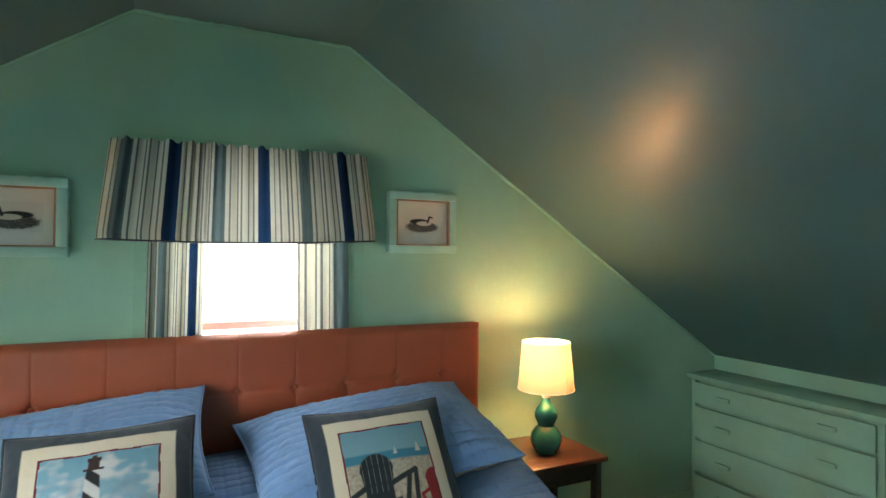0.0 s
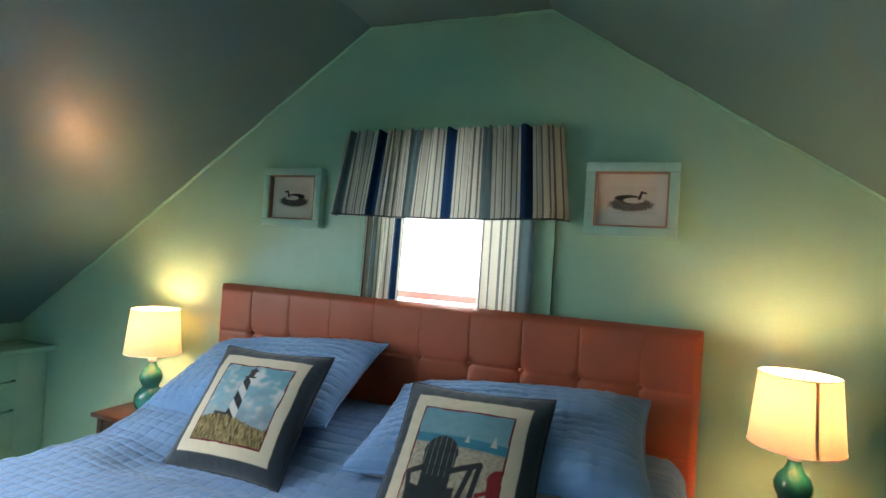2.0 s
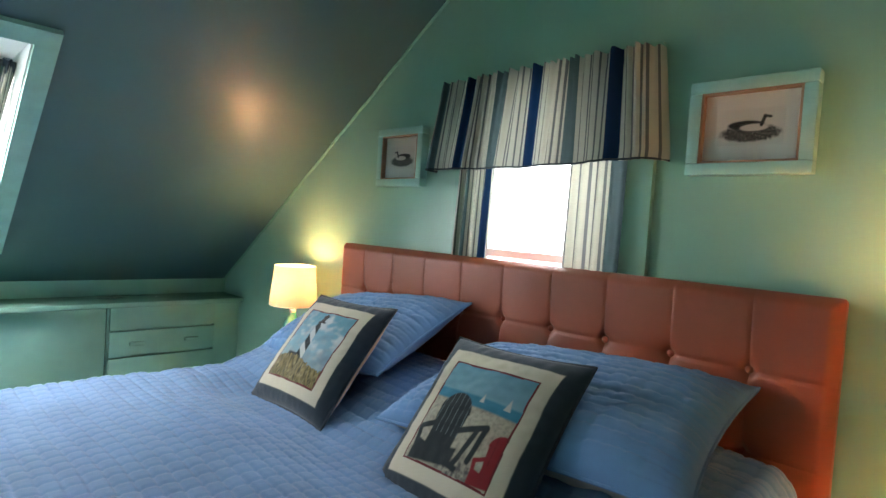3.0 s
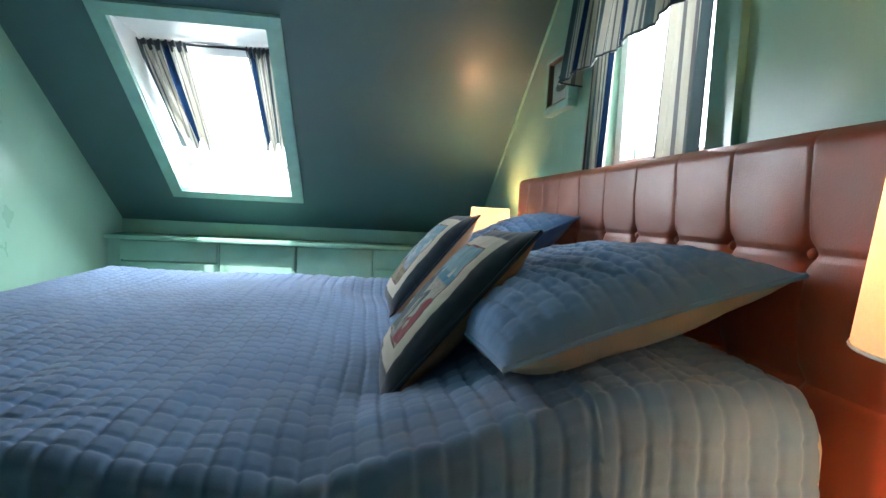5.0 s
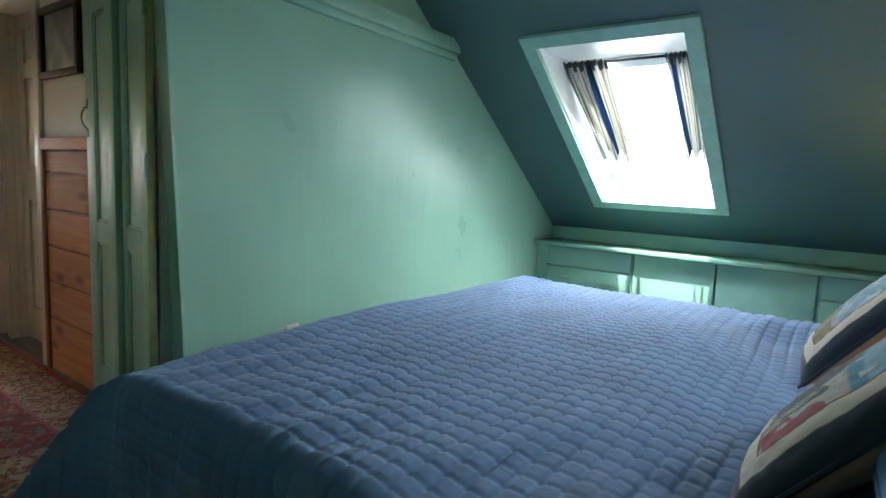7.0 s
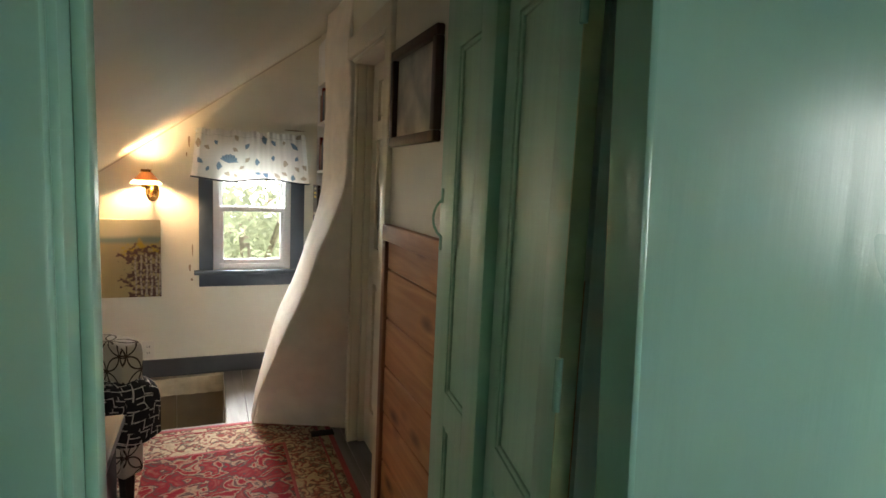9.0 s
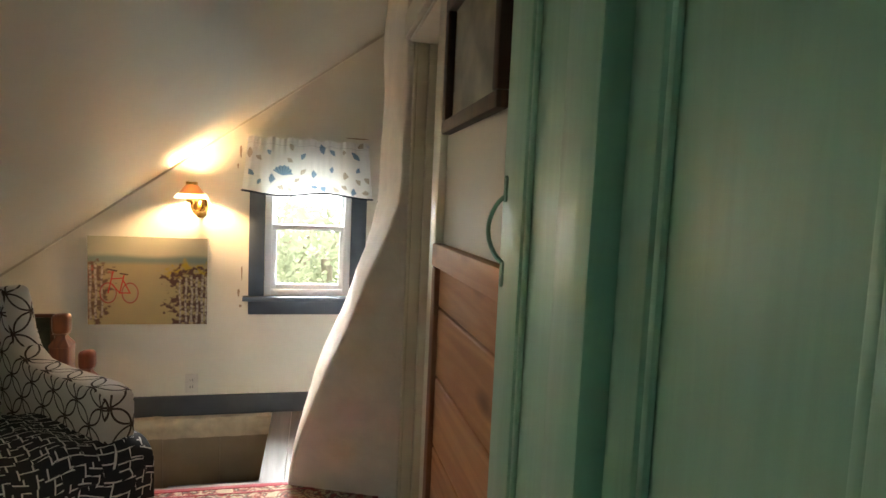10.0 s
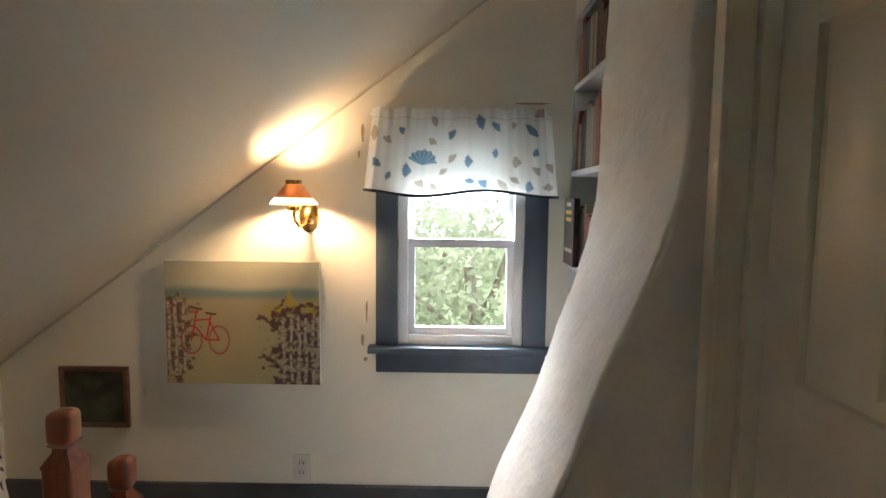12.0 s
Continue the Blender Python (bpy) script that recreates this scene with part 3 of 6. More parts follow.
# gable window
gw = thing("window_gable", "white sash window in a green casing behind the headboard", "window", kind="structure")
for nm, b in (("casing", box(-0.35, -0.25, -0.022, 0, 0.86, 1.88)), ("casing", box(0.40, 0.50, -0.022, 0, 0.86, 1.88)), ("head_casing", box(-0.25, 0.40, -0.022, 0, 1.78, 1.88)),
              ("sill", box(-0.38, 0.53, -0.05, 0.03, 0.89, 0.92, 0.006))):
    part(nm, b, GREENTRIM, gw)
for nm, b in (("sash_stile", box(-0.25, -0.20, 0.04, 0.09, 0.92, 1.78)), ("sash_stile", box(0.35, 0.40, 0.04, 0.09, 0.92, 1.78)), ("sash_rail", box(-0.20, 0.35, 0.04, 0.09, 0.92, 1.0)),
              ("sash_rail", box(-0.20, 0.35, 0.04, 0.09, 1.155, 1.185)), ("sash_rail", box(-0.20, 0.35, 0.04, 0.09, 1.73, 1.78))):
    part(nm, b, VINYL, gw)
for z0, z1 in ((1.0, 1.155), (1.185, 1.73)):
    pane = part("pane", box(-0.20, 0.35, 0.062, 0.066, z0, z1), GLASS, gw)
    pane.visible_shadow = False


def drape(x0, x1, z0, z1, y, folds, depth, ustart, spread=1.6, taper=0.0, lean=0.0, nu=90):
    def place(u, v):
        w = 1 + taper * v
        xm = (x0 + x1) / 2 + lean * v
        return (xm + (u - 0.5) * (x1 - x0) * w, y - depth * (0.3 + 0.7 * v) * (0.5 + 0.5 * math.sin(u * folds * 6.283 + 0.6 * math.sin(u * 9) + v * 0.8)) - 0.012 * v, z1 + (z0 - z1) * v)
    return sheet(nu, 24, place, uv=lambda u, v: (ustart + u * (x1 - x0) * spread, v))


for x0, x1, us, sp, lean in ((-0.302, -0.115, 0.10, 1.5, -0.012), (0.215, 0.425, 0.052, 0.67, 0.004)):
    c = thing("window_curtain", "striped blue and cream side curtain hanging at the gable window", "curtain", "gable window curtains")
    part("cloth", drape(x0, x1, 0.95, 1.80, -0.03, 4, 0.026, us, sp, 0.0, lean), STRIPE, c)

val = thing("window_valance", "gathered striped valance in navy, sage and cream", "valance")


def valance_place(u, v):
    x = 0.040 + (u - 0.5) * (0.94 + 0.075 * min(1, v * 1.1))
    ends = min(1, min(u, 1 - u) / 0.045)
    gather = 0.009 * math.sin(u * 173 + 4 * math.sin(u * 19)) + 0.006 * math.sin(u * 97 + 2 * math.sin(u * 11))
    ruffle = gather * (1.0 if v < 0.14 else max(0.35, 0.9 - 0.6 * v))
    swell = 0.012 * math.sin(u * 31 + 1) * v
    y = -0.015 - (0.075 + 0.035 * v + ruffle + swell) * ends ** 0.6
    z = 1.848 - 0.355 * v + 0.35 * gather * max(0, 1 - v * 9) - 0.012 * math.sin(u * 3.14) * v + 0.012 * u
    return (x, y, z)


part("cloth", sheet(460, 30, valance_place, uv=lambda u, v: (u * 0.955 + 0.112, v)), VALSTRIPE, val)
part("rod", tube([(-0.39, -0.06, 1.825), (0.47, -0.06, 1.832)], 0.009), VINYL, val)
part("hem", tube([Vector(valance_place(u / 60, 1.0)) + Vector((0, -0.002, 0.004)) for u in range(61)], 0.0035, 6), CHARCOAL, val, "dark stitched hem")

# ledge on top of the foot partition
ledge = thing("wall_ledge", "mint painted beam ledge with a moulded lower edge", "ledge", kind="structure")
part("beam", box(-1.09, 1.14, FW - 0.02, FW + 0.055, 1.80, 1.875, 0.008), GREENTRIM, ledge)
part("moulding", box(-1.09, 1.14, FW + 0.0, FW + 0.035, 1.765, 1.80, 0.008), GREENTRIM, ledge)
struct("baseboard", box(-2.29, 0.498, FW, FW + 0.018, 0, 0.125, 0.004), GREENTRIM, "green painted baseboard")


def outlet(x, y, z, face):
    o = thing("wall_outlet", "white double power outlet on the wall", "outlet", m=pose(x, y, z, 0, 0, 0 if face > 0 else 180))
    part("plate", box(-0.036, 0.036, 0.0, 0.006, -0.058, 0.058, 0.004), PLASTIC, o)
    for dz in (-0.021, 0.021):
        part("socket", box(-0.017, 0.017, 0.006, 0.009, dz - 0.015, dz + 0.015, 0.003), PLASTIC, o)
        for dx in (-0.007, 0.007):
            part("slot", box(dx - 0.0015, dx + 0.0015, 0.009, 0.0098, dz - 0.006, dz + 0.008), DARKSLOT, o)
    return o


outlet(-0.005, FW + 0.001, 0.40, 1)

# ---- built-in drawers ----


def pull(parent, x, y, z, side, w=0.085):
    part("handle", box(x - 0.022 if side < 0 else x, x if side < 0 else x + 0.022, y - w / 2, y + w / 2, z - 0.011, z + 0.011, 0.006), GREENTRIM, parent)


def front(parent, name, x, y0, y1, z0, z1, side, handles=()):
    ob = part(name, box(x, x + side * 0.016, y0, y1, z0, z1, 0.004), GREENTRIM, parent)
    for hy in handles:
        pull(ob, x + side * 0.016, hy, (z0 + z1) / 2, side)
    return ob


WX = -2.315
for nm, y0, y1, rows, label in (("drawer_unit", FW, -1.845, True, "seafoam painted built-in drawers under the eaves"), ("cupboard_unit", -1.845, -1.326, False, "seafoam painted built-in cupboard under the eaves"),
                                ("cupboard_unit", -1.326, -0.79, False, "seafoam painted built-in cupboard under the eaves"), ("drawer_unit", -0.79, 0.0, True, "seafoam painted built-in drawers under the eaves")):
    u = thing(nm, label, "built-in cabinet", "west built-in cabinets")
    part("carcass", box(-2.56, WX - 0.035, y0 + 0.002, y1 - 0.002, 0, 0.672), GREENTRIM, u)
    part("plinth", box(WX - 0.035, WX - 0.001, y0 + 0.002, y1 - 0.002, 0, 0.096 if not rows else 0.145), GREENTRIM, u)
    if rows:
        a, b = (y0 + 0.09, y1 - 0.015) if y1 < -1 else (y0 + 0.015, y1 - 0.17)
        for p, q in ((y0 + 0.002, a - 0.004), (b + 0.004, y1 - 0.002)):
            part("stile", box(WX - 0.035, WX, p, q, 0.145, 0.672), GREENTRIM, u)
        for z0, z1 in ((0.532, 0.666), (0.375, 0.523), (0.15, 0.366)):
            front(u, "drawer", WX, a, b, z0, z1, 1, () if z1 > 0.6 else (a + (b - a) * 0.24, a + (b - a) * 0.76))
    else:
        front(u, "door", WX, y0 + 0.006, y1 - 0.006, 0.10, 0.665, 1)
top = thing("counter_top", "mint painted wooden counter over the built-in drawers", "counter")
part("board", box(-2.56, -2.245, FW + 0.002, -0.002, 0.673, 0.703, 0.006), GREENTRIM, top)
struct("trim_upstand", box(-2.562, -2.545, FW + 0.002, -0.002, 0.704, 0.80), GREENTRIM, "green board above the counter")

EX = 2.47
for y0, y1 in ((-0.98, -0.01), (-1.9, -0.99)):
    u = thing("drawer_unit", "seafoam painted built-in drawers under the east eaves", "built-in cabinet", "east built-in cabinets")
    part("carcass", box(EX + 0.035, 2.688, y0 + 0.002, y1 - 0.002, 0, 0.76), GREENTRIM, u)
    for a, b in ((y0 + 0.002, y0 + 0.026), (y1 - 0.026, y1 - 0.002)):
        part("stile", box(EX, EX + 0.035, a, b, 0, 0.76), GREENTRIM, u)
    part("plinth", box(EX + 0.001, EX + 0.035, y0 + 0.026, y1 - 0.026, 0, 0.055), GREENTRIM, u)
    for z0, z1 in ((0.625, 0.745), (0.435, 0.61), (0.24, 0.42), (0.06, 0.225)):
        front(u, "drawer", EX, y0 + 0.03, y1 - 0.03, z0, z1, -1, (y1 - 0.22, y0 + 0.22))
top = thing("counter_top", "mint painted wooden counter over the east drawers", "counter")
part("board", box(2.435, 2.688, -1.9, -0.002, 0.762, 0.792, 0.006), GREENTRIM, top)
struct("trim_upstand", box(2.672, 2.689, -1.9, -0.002, 0.793, 0.875), GREENTRIM, "green board above the counter")
struct("baseboard", box(1.0, 2.46, -0.016, 0, 0, 0.12, 0.004), GREENTRIM, "green painted baseboard")

# ---- bed ----
BT = 0.64
bed = thing("bed", "king-size bed with a tufted russet leather headboard", "bed")
SEAMS = [-0.835, -0.63, -0.42, -0.21, 0.0, 0.21, 0.415, 0.625, 0.835]


def headboard_place(u, v):
    x, z = -1.03 + 2.06 * u, 0.30 + 0.85 * v
    y = -0.1
    e = min(u * 2.06, (1 - u) * 2.06, (1 - v) * 0.85)
    y += 0.028 * max(0, 1 - e / 0.03) ** 2
    for s in SEAMS:
        d = abs(x - s)
        if d < 0.03:
            y += 0.0028 * math.exp(-(d / 0.0035) ** 2)
        for bz in (0.937, 0.72):
            r2 = (x - s) ** 2 + (z - bz) ** 2
            if r2 < 0.03:
                y += 0.019 * math.exp(-r2 / 0.0003) + 0.004 * math.exp(-((x - s) / 0.011) ** 2 - ((z - bz) / 0.05) ** 2) + 0.004 * math.exp(-r2 / 0.003)
    for bz in (0.937, 0.72):
        y += 0.0042 * math.exp(-((z - bz) / 0.005) ** 2)
    y += 0.0018 * math.sin(x * 23 + z * 7) * math.sin(z * 19 - x * 5)
    return (x, y, z)


hb = part("headboard", sheet(520, 150, headboard_place), LEATHER, bed, "tufted russet leather headboard")
part("headboard_body", box(-1.03, 1.03, -0.072, -0.024, 0.02, 1.15, 0.012, 3), LEATHER, bed)
for s in SEAMS:
    part("button", moved(lathe([(0.0015, 0.009), (0.007, 0.0075), (0.0105, 0.003), (0.010, 0)], 12), Matrix.Translation((s, -0.078, 0.937)) @ pose(0, 0, 0, 90)), LEATHER, bed)
part("base", box(-0.95, 0.95, -1.95, -0.11, 0.10, 0.30, 0.02), DARKWOOD, bed)
for x in (-0.85, 0.85):
    for y in (-1.85, -0.25):
        part("leg", box(x - 0.03, x + 0.03, y - 0.03, y + 0.03, 0, 0.10, 0.005), BLACKLEG, bed)
part("mattress", box(-0.94, 0.94, -1.96, -0.112, 0.30, BT - 0.10, 0.05, 4), MATTRESS, bed, "cream mattress")

# quilt: channel-stitched cover that falls over the sides and the foot
quilt = thing("quilt", "blue channel-stitched cotton quilt spread over the bed", "quilt")


def quilt_mesh():
    nx, ny = 580, 700
    hx, y_head, y_foot, drop = 0.972, -0.175, -1.99, 0.46
    us, vs = np.linspace(-(hx + drop), hx + drop, nx), np.linspace(0, (y_head - y_foot) + drop, ny)
    U, V = np.meshgrid(us, vs)
    R = 0.042
    def fold(s, edge):
        """Along-cloth distance to (out, down) with a rounded edge."""
        t = np.clip((s - (edge - R)) / (R * 1.5708), 0, 1) * 1.5708
        out = np.where(s < edge - R, s, edge - R + R * np.sin(t))
        down = np.where(s < edge - R, 0, R * (1 - np.cos(t))) + np.maximum(0, s - (edge - R) - R * 1.5708)
        return out, down
    xo, xd = fold(np.abs(U), hx)
    yo, yd = fold(V, y_head - y_foot)
    down = np.maximum(xd, yd) + 0.25 * np.minimum(xd, yd)
    X, Y, Z = np.sign(U) * xo, y_head - yo, BT + 0.0 - down
    top = np.exp(-(down / 0.03) ** 2)
    Z += top * (0.010 * np.cos(np.clip(X / hx, -1, 1) * 1.5) - 0.046 * np.exp(-((Y + 0.79) / 0.17) ** 2) * np.clip((0.80 - np.abs(X)) / 0.2, 0, 1) + 0.006 * np.sin(X * 5 + Y * 3) + 0.005 * np.sin(Y * 6.5 - X * 2.2 + 1))
    warp = 0.006 * np.sin(U * 4.3 + V * 1.7) + 0.004 * np.sin(U * 9.1 - V * 3.0)
    def stitch(s, pitch, w):
        d = np.abs((s / pitch) % 1 - 0.5) * pitch
        return 1 - np.exp(-(d / w) ** 2)
    rng = np.random.RandomState(3)
    chan = stitch(V + warp, 0.040, 0.0052)
    cross = stitch(U + 0.6 * warp, 0.047, 0.005)
    lump = rng.rand(ny, nx) * 0.0008
    crease = np.sin(V * 47 + 2.6 * np.sin(U * 3.1 + 1) + 1.7 * np.sin(U * 7.3 + V * 2.1)) * (0.5 + 0.5 * np.sin(U * 2.3 + V * 4.4 + 0.8 * np.sin(U * 5))) + 0.6 * np.sin(V * 23 - U * 4 + 2 * np.sin(U * 2.2)) * np.sin(U * 3.7 + 1)
    wav = 0.5 + 0.5 * np.sin(V * 5.1 + U * 2.0) * np.sin(U * 3.3 - 1)
    puff = 0.0050 * chan + (0.0022 + 0.002 * wav) * cross + lump + 0.0034 * crease + 0.0010 * np.sin(V * 78 + U * 13) * np.sin(U * 37 + V * 9)
    rise = np.clip((V - 0.60) / -0.45, 0, 1)
    rise = 0.095 * rise * rise * (3 - 2 * rise)
    Z += rise * np.clip(1 - down / 0.6, 0, 1)
    edge = np.interp(-Y, (0.2, 0.53, 0.67, 0.75, 0.92, 1.05, 1.24, 1.5, 2.0), (0.09, 0.005, 0.0, -0.012, -0.055, -0.035, -0.005, 0.0, 0.0))
    Z += edge * np.clip((X - 0.42) / 0.5, 0, 1) ** 1.3 * (V > 0.33) + 0.004 * np.sin(9 * X + 31 * Y) * np.exp(-((X - 0.75) / 0.25) ** 2)
    flare = 0.5 * np.minimum(xd, yd)
    X, Y = X + np.sign(U) * flare, Y - flare
    side = np.clip(xd / 0.05, 0, 1)
    foot = np.clip(yd / 0.05, 0, 1)
    ripple = 0.016 * np.sin(V * 9.5 + 1.2) * np.clip(xd / 0.35, 0, 1)
    X += np.sign(U) * (side * (puff + ripple + 0.04 * np.clip(xd / 0.4, 0, 1)))
    Y -= foot * (puff + 0.014 * np.sin(U * 9) * np.clip(yd / 0.35, 0, 1) + 0.02 * np.clip(yd / 0.4, 0, 1))
    Z += (1 - np.maximum(side, foot)) * puff
    Z = np.maximum(Z, 0.10)
    vs_ = np.stack([X, Y, Z], -1).reshape(-1, 3).tolist()
    fs = [(j * nx + i, (j + 1) * nx + i, (j + 1) * nx + i + 1, j * nx + i + 1) for j in range(ny - 1) for i in range(nx - 1)]
    me = bpy.data.meshes.new("cover")
    me.from_pydata(vs_, [], fs)
    me.materials.append(QUILT)
    ob = new("cover", me)
    me.polygons.foreach_set("use_smooth", [True] * len(me.polygons))
    ob.parent = quilt
    for i in (0, nx - 1):
        part("side_binding", tube([(X[j, i], Y[j, i], Z[j, i]) for j in range(0, ny, 8)], 0.006, 6), QUILT, quilt)
    part("foot_binding", tube([(X[ny - 1, i], Y[ny - 1, i], Z[ny - 1, i]) for i in range(0, nx, 8)], 0.006, 6), QUILT, quilt)


quilt_mesh()
sheet_ob = thing("bed_sheet", "cream fitted sheet showing at the head of the bed", "sheet")
part("cloth", box(-0.965, 0.965, -0.36, -0.113, 0.34, BT + 0.06, 0.06, 4), SHEET, sheet_ob)


def pillow_mesh(w, h, t, quilted=False):
    """A stuffed cushion, lying flat, with pointed corners; s is 1 on the front face and -1 on the back."""
    def stitch(q, pitch, width):
        return 1 - math.exp(-((abs((q / pitch) % 1 - 0.5) * pitch) / width) ** 2)

    def shape(u, v, s):
        a, b = 2 * u - 1, 2 * v - 1
        p, e = (3.0, 0.55) if quilted else (2.6, 0.5)
        puff = (max(0, 1 - abs(a) ** p) * max(0, 1 - abs(b) ** p)) ** e
        pinch = 1 - 0.06 * (1 - abs(a) ** 2) * b * b, 1 - 0.06 * (1 - abs(b) ** 2) * a * a
        x, y = a * w / 2 * pinch[1], b * h / 2 * pinch[0]
        z = s * t / 2 * puff
        k = min(1, puff * 2.5)
        if quilted and s > 0:
            crush = noise.noise((x * 9, y * 9, 2.0)) * 0.006 + noise.noise((x * 24, y * 34, 5.0)) * 0.0050 + noise.noise((x * 60, y * 70, 9.0)) * 0.0022
            z += k * (0.0050 * stitch(y + 0.012 * noise.noise((x * 5, y * 5, 0)), 0.036, 0.006) + 0.0030 * stitch(x, 0.046, 0.006) + crush)
        elif quilted:
            z -= k * (0.010 * noise.noise((x * 14, y * 5, 1.0)) + 0.006 * noise.noise((x * 30, y * 9, 7.0)))
        else:
            z += s * k * (0.007 * noise.noise((x * 8, y * 8, 3.0)) + 0.0018 * noise.noise((x * 40, y * 40, 1.0)))
        return (x, y, z)
    return shape


def pillow(name, label, category, m, w, h, t, front_m, back_m, quilted=False, paint=None, n=72, group=""):
    ob = thing(name, label, category, group, m=m)
    shape = pillow_mesh(w, h, t, quilted)
    if paint:
        inked_part("front", inked_sheet(n, n, lambda u, v: shape(u, v, 1), paint), PRINT, ob, "printed front")
    else:
        part("front", sheet(n, n, lambda u, v: shape(u, v, 1)), front_m, ob)
    part("back", sheet(n // 2, n // 2, lambda u, v: shape(1 - u, v, -1)), back_m, ob)
    rim = [shape(k / 20, 0, 1) for k in range(20)] + [shape(1, k / 20, 1) for k in range(20)] + [shape(1 - k / 20, 1, 1) for k in range(20)] + [shape(0, 1 - k / 20, 1) for k in range(21)]
    part("piping", tube(rim, 0.005, 6), front_m, ob)
    return ob


def basis(c, right, up):
    """A pose whose x runs along right and y along up."""
    r = Vector(right).normalized()
    n = r.cross(Vector(up)).normalized()
    u = n.cross(r)
    m = Matrix((r, u, n)).transposed().to_4x4()
    m.translation = c
    return m


pillow("pillow_sham", "blue quilted pillow sham leaning on the headboard", "pillow", basis((-0.55, -0.335, 0.822), (0.86, -0.03, 0.10), (0.0, 0.434, 0.208)), 0.88, 0.49, 0.17, SHAM, SHAM, True, n=150, group="pillow shams")
pillow("pillow_sham", "blue quilted pillow sham with a pale lining leaning on the headboard", "pillow", basis((0.442, -0.395, 0.792), (0.885, 0.035, 0.066), (-0.03, 0.49, 0.150)), 0.90, 0.53, 0.185, SHAM, SHAMBACK, True, n=150, group="pillow shams")


INK_EDGE, INK_CREAM, INK_RED, INK_BLACK = (0.028, 0.042, 0.058), (0.60, 0.53, 0.41), (0.15, 0.015, 0.02), (0.013, 0.015, 0.018)


def bordered(u, v, picture):
    """A picture inside a red line, a cream band and a charcoal border."""
    e = min(u, 1 - u, v, 1 - v) + 0.004 * noise.noise((u * 6, v * 6, 1))
    if e < 0.19:
        return blend(INK_EDGE, INK_CREAM, (e - 0.098) / 0.008)
    if e < 0.201:
        return INK_RED
    return picture((u - 0.201) / 0.598, (v - 0.201) / 0.598)


def lighthouse_scene(p, q):
    c = blend((0.30, 0.43, 0.50), (0.12, 0.30, 0.40), q)
    c = blend(c, (0.50, 0.52, 0.52), 1.6 * (fuzz(p, q * 1.6, 4.5, 2) + 0.16 - 0.9 * abs(q - 0.68)))
    c = blend(c, (0.17, 0.22, 0.27), 1.4 * (0.62 - q + 0.5 * fuzz(p, q, 5, 8)))
    c = blend(c, (0.34, 0.38, 0.40), 0.9 * fuzz(p, q * 2, 6, 4) * soft(q - 0.6, 0.2))
    mid, half = 0.42 + 0.03 * q, 0.098 - 0.050 * q
    stripe = math.sin((q * 1.0 + (p - mid) * 0.9) * 27)
    c = blend(c, blend((0.52, 0.52, 0.50), INK_BLACK, 0.5 + 4 * stripe), soft(abs(p - mid) - half, 0.012) * soft(q - 0.83, 0.01))
    for z0, z1, hw in ((0.825, 0.85, 0.085), (0.85, 0.92, 0.048), (0.92, 0.955, 0.058), (0.955, 0.985, 0.02)):
        if z0 <= q < z1:
            c = blend(c, (0.035, 0.018, 0.016), soft(abs(p - mid) - hw, 0.012))
    c = blend(c, (0.03, 0.03, 0.035), soft(abs(p - 0.27) - 0.10, 0.01) * soft(abs(q - 0.30) - 0.05, 0.02))
    hill = 0.27 + 0.05 * math.sin(p * 5) + 0.035 * noise.noise((p * 30, 0, 1))
    if q < hill:
        g = blend((0.26, 0.19, 0.07), (0.055, 0.042, 0.018), 0.5 + 1.1 * noise.noise((p * 34 + q * 12, q * 9, 3)))
        c = blend(g, (0.38, 0.31, 0.16), 1.2 * noise.noise((p * 60 - q * 20, q * 16, 7)))
    return c


def deck_chair(c, p, q, x0, k, ink, gap):
    """A slatted beach chair seen from behind, its back round x0 and scaled by k."""
    x, z = (p - x0) / k, q / k
    back = max((abs(x) - (0.155 + 0.10 * max(0, z - 0.25))) if z < 0.52 else math.hypot(x, (z - 0.52) * 1.05) - 0.19, 0.14 - z)
    m = soft(back, 0.012)
    slit = soft(abs(((x * 16) % 1) - 0.5) - 0.05, 0.05) * (0.4 + 0.6 * ((z * 5.5) % 1 > 0.22)) * (z > 0.30)
    c = blend(c, blend(ink, gap, 0.75 * slit), m)
    for a in ((0.14, 0.37, 0.44, 0.47), (0.36, 0.43, 0.27, 0.10), (0.44, 0.46, 0.40, 0.16), (-0.16, 0.36, -0.30, 0.30), (-0.30, 0.30, -0.24, 0.05), (-0.25, 0.17, 0.30, 0.06)):
        c = blend(c, ink, soft(bar(x, z, *a) - 0.028, 0.012))
    return blend(c, ink, soft(abs(x + 0.03) - 0.26, 0.02) * soft(abs(z - 0.11 - 0.12 * x) - 0.085, 0.02))


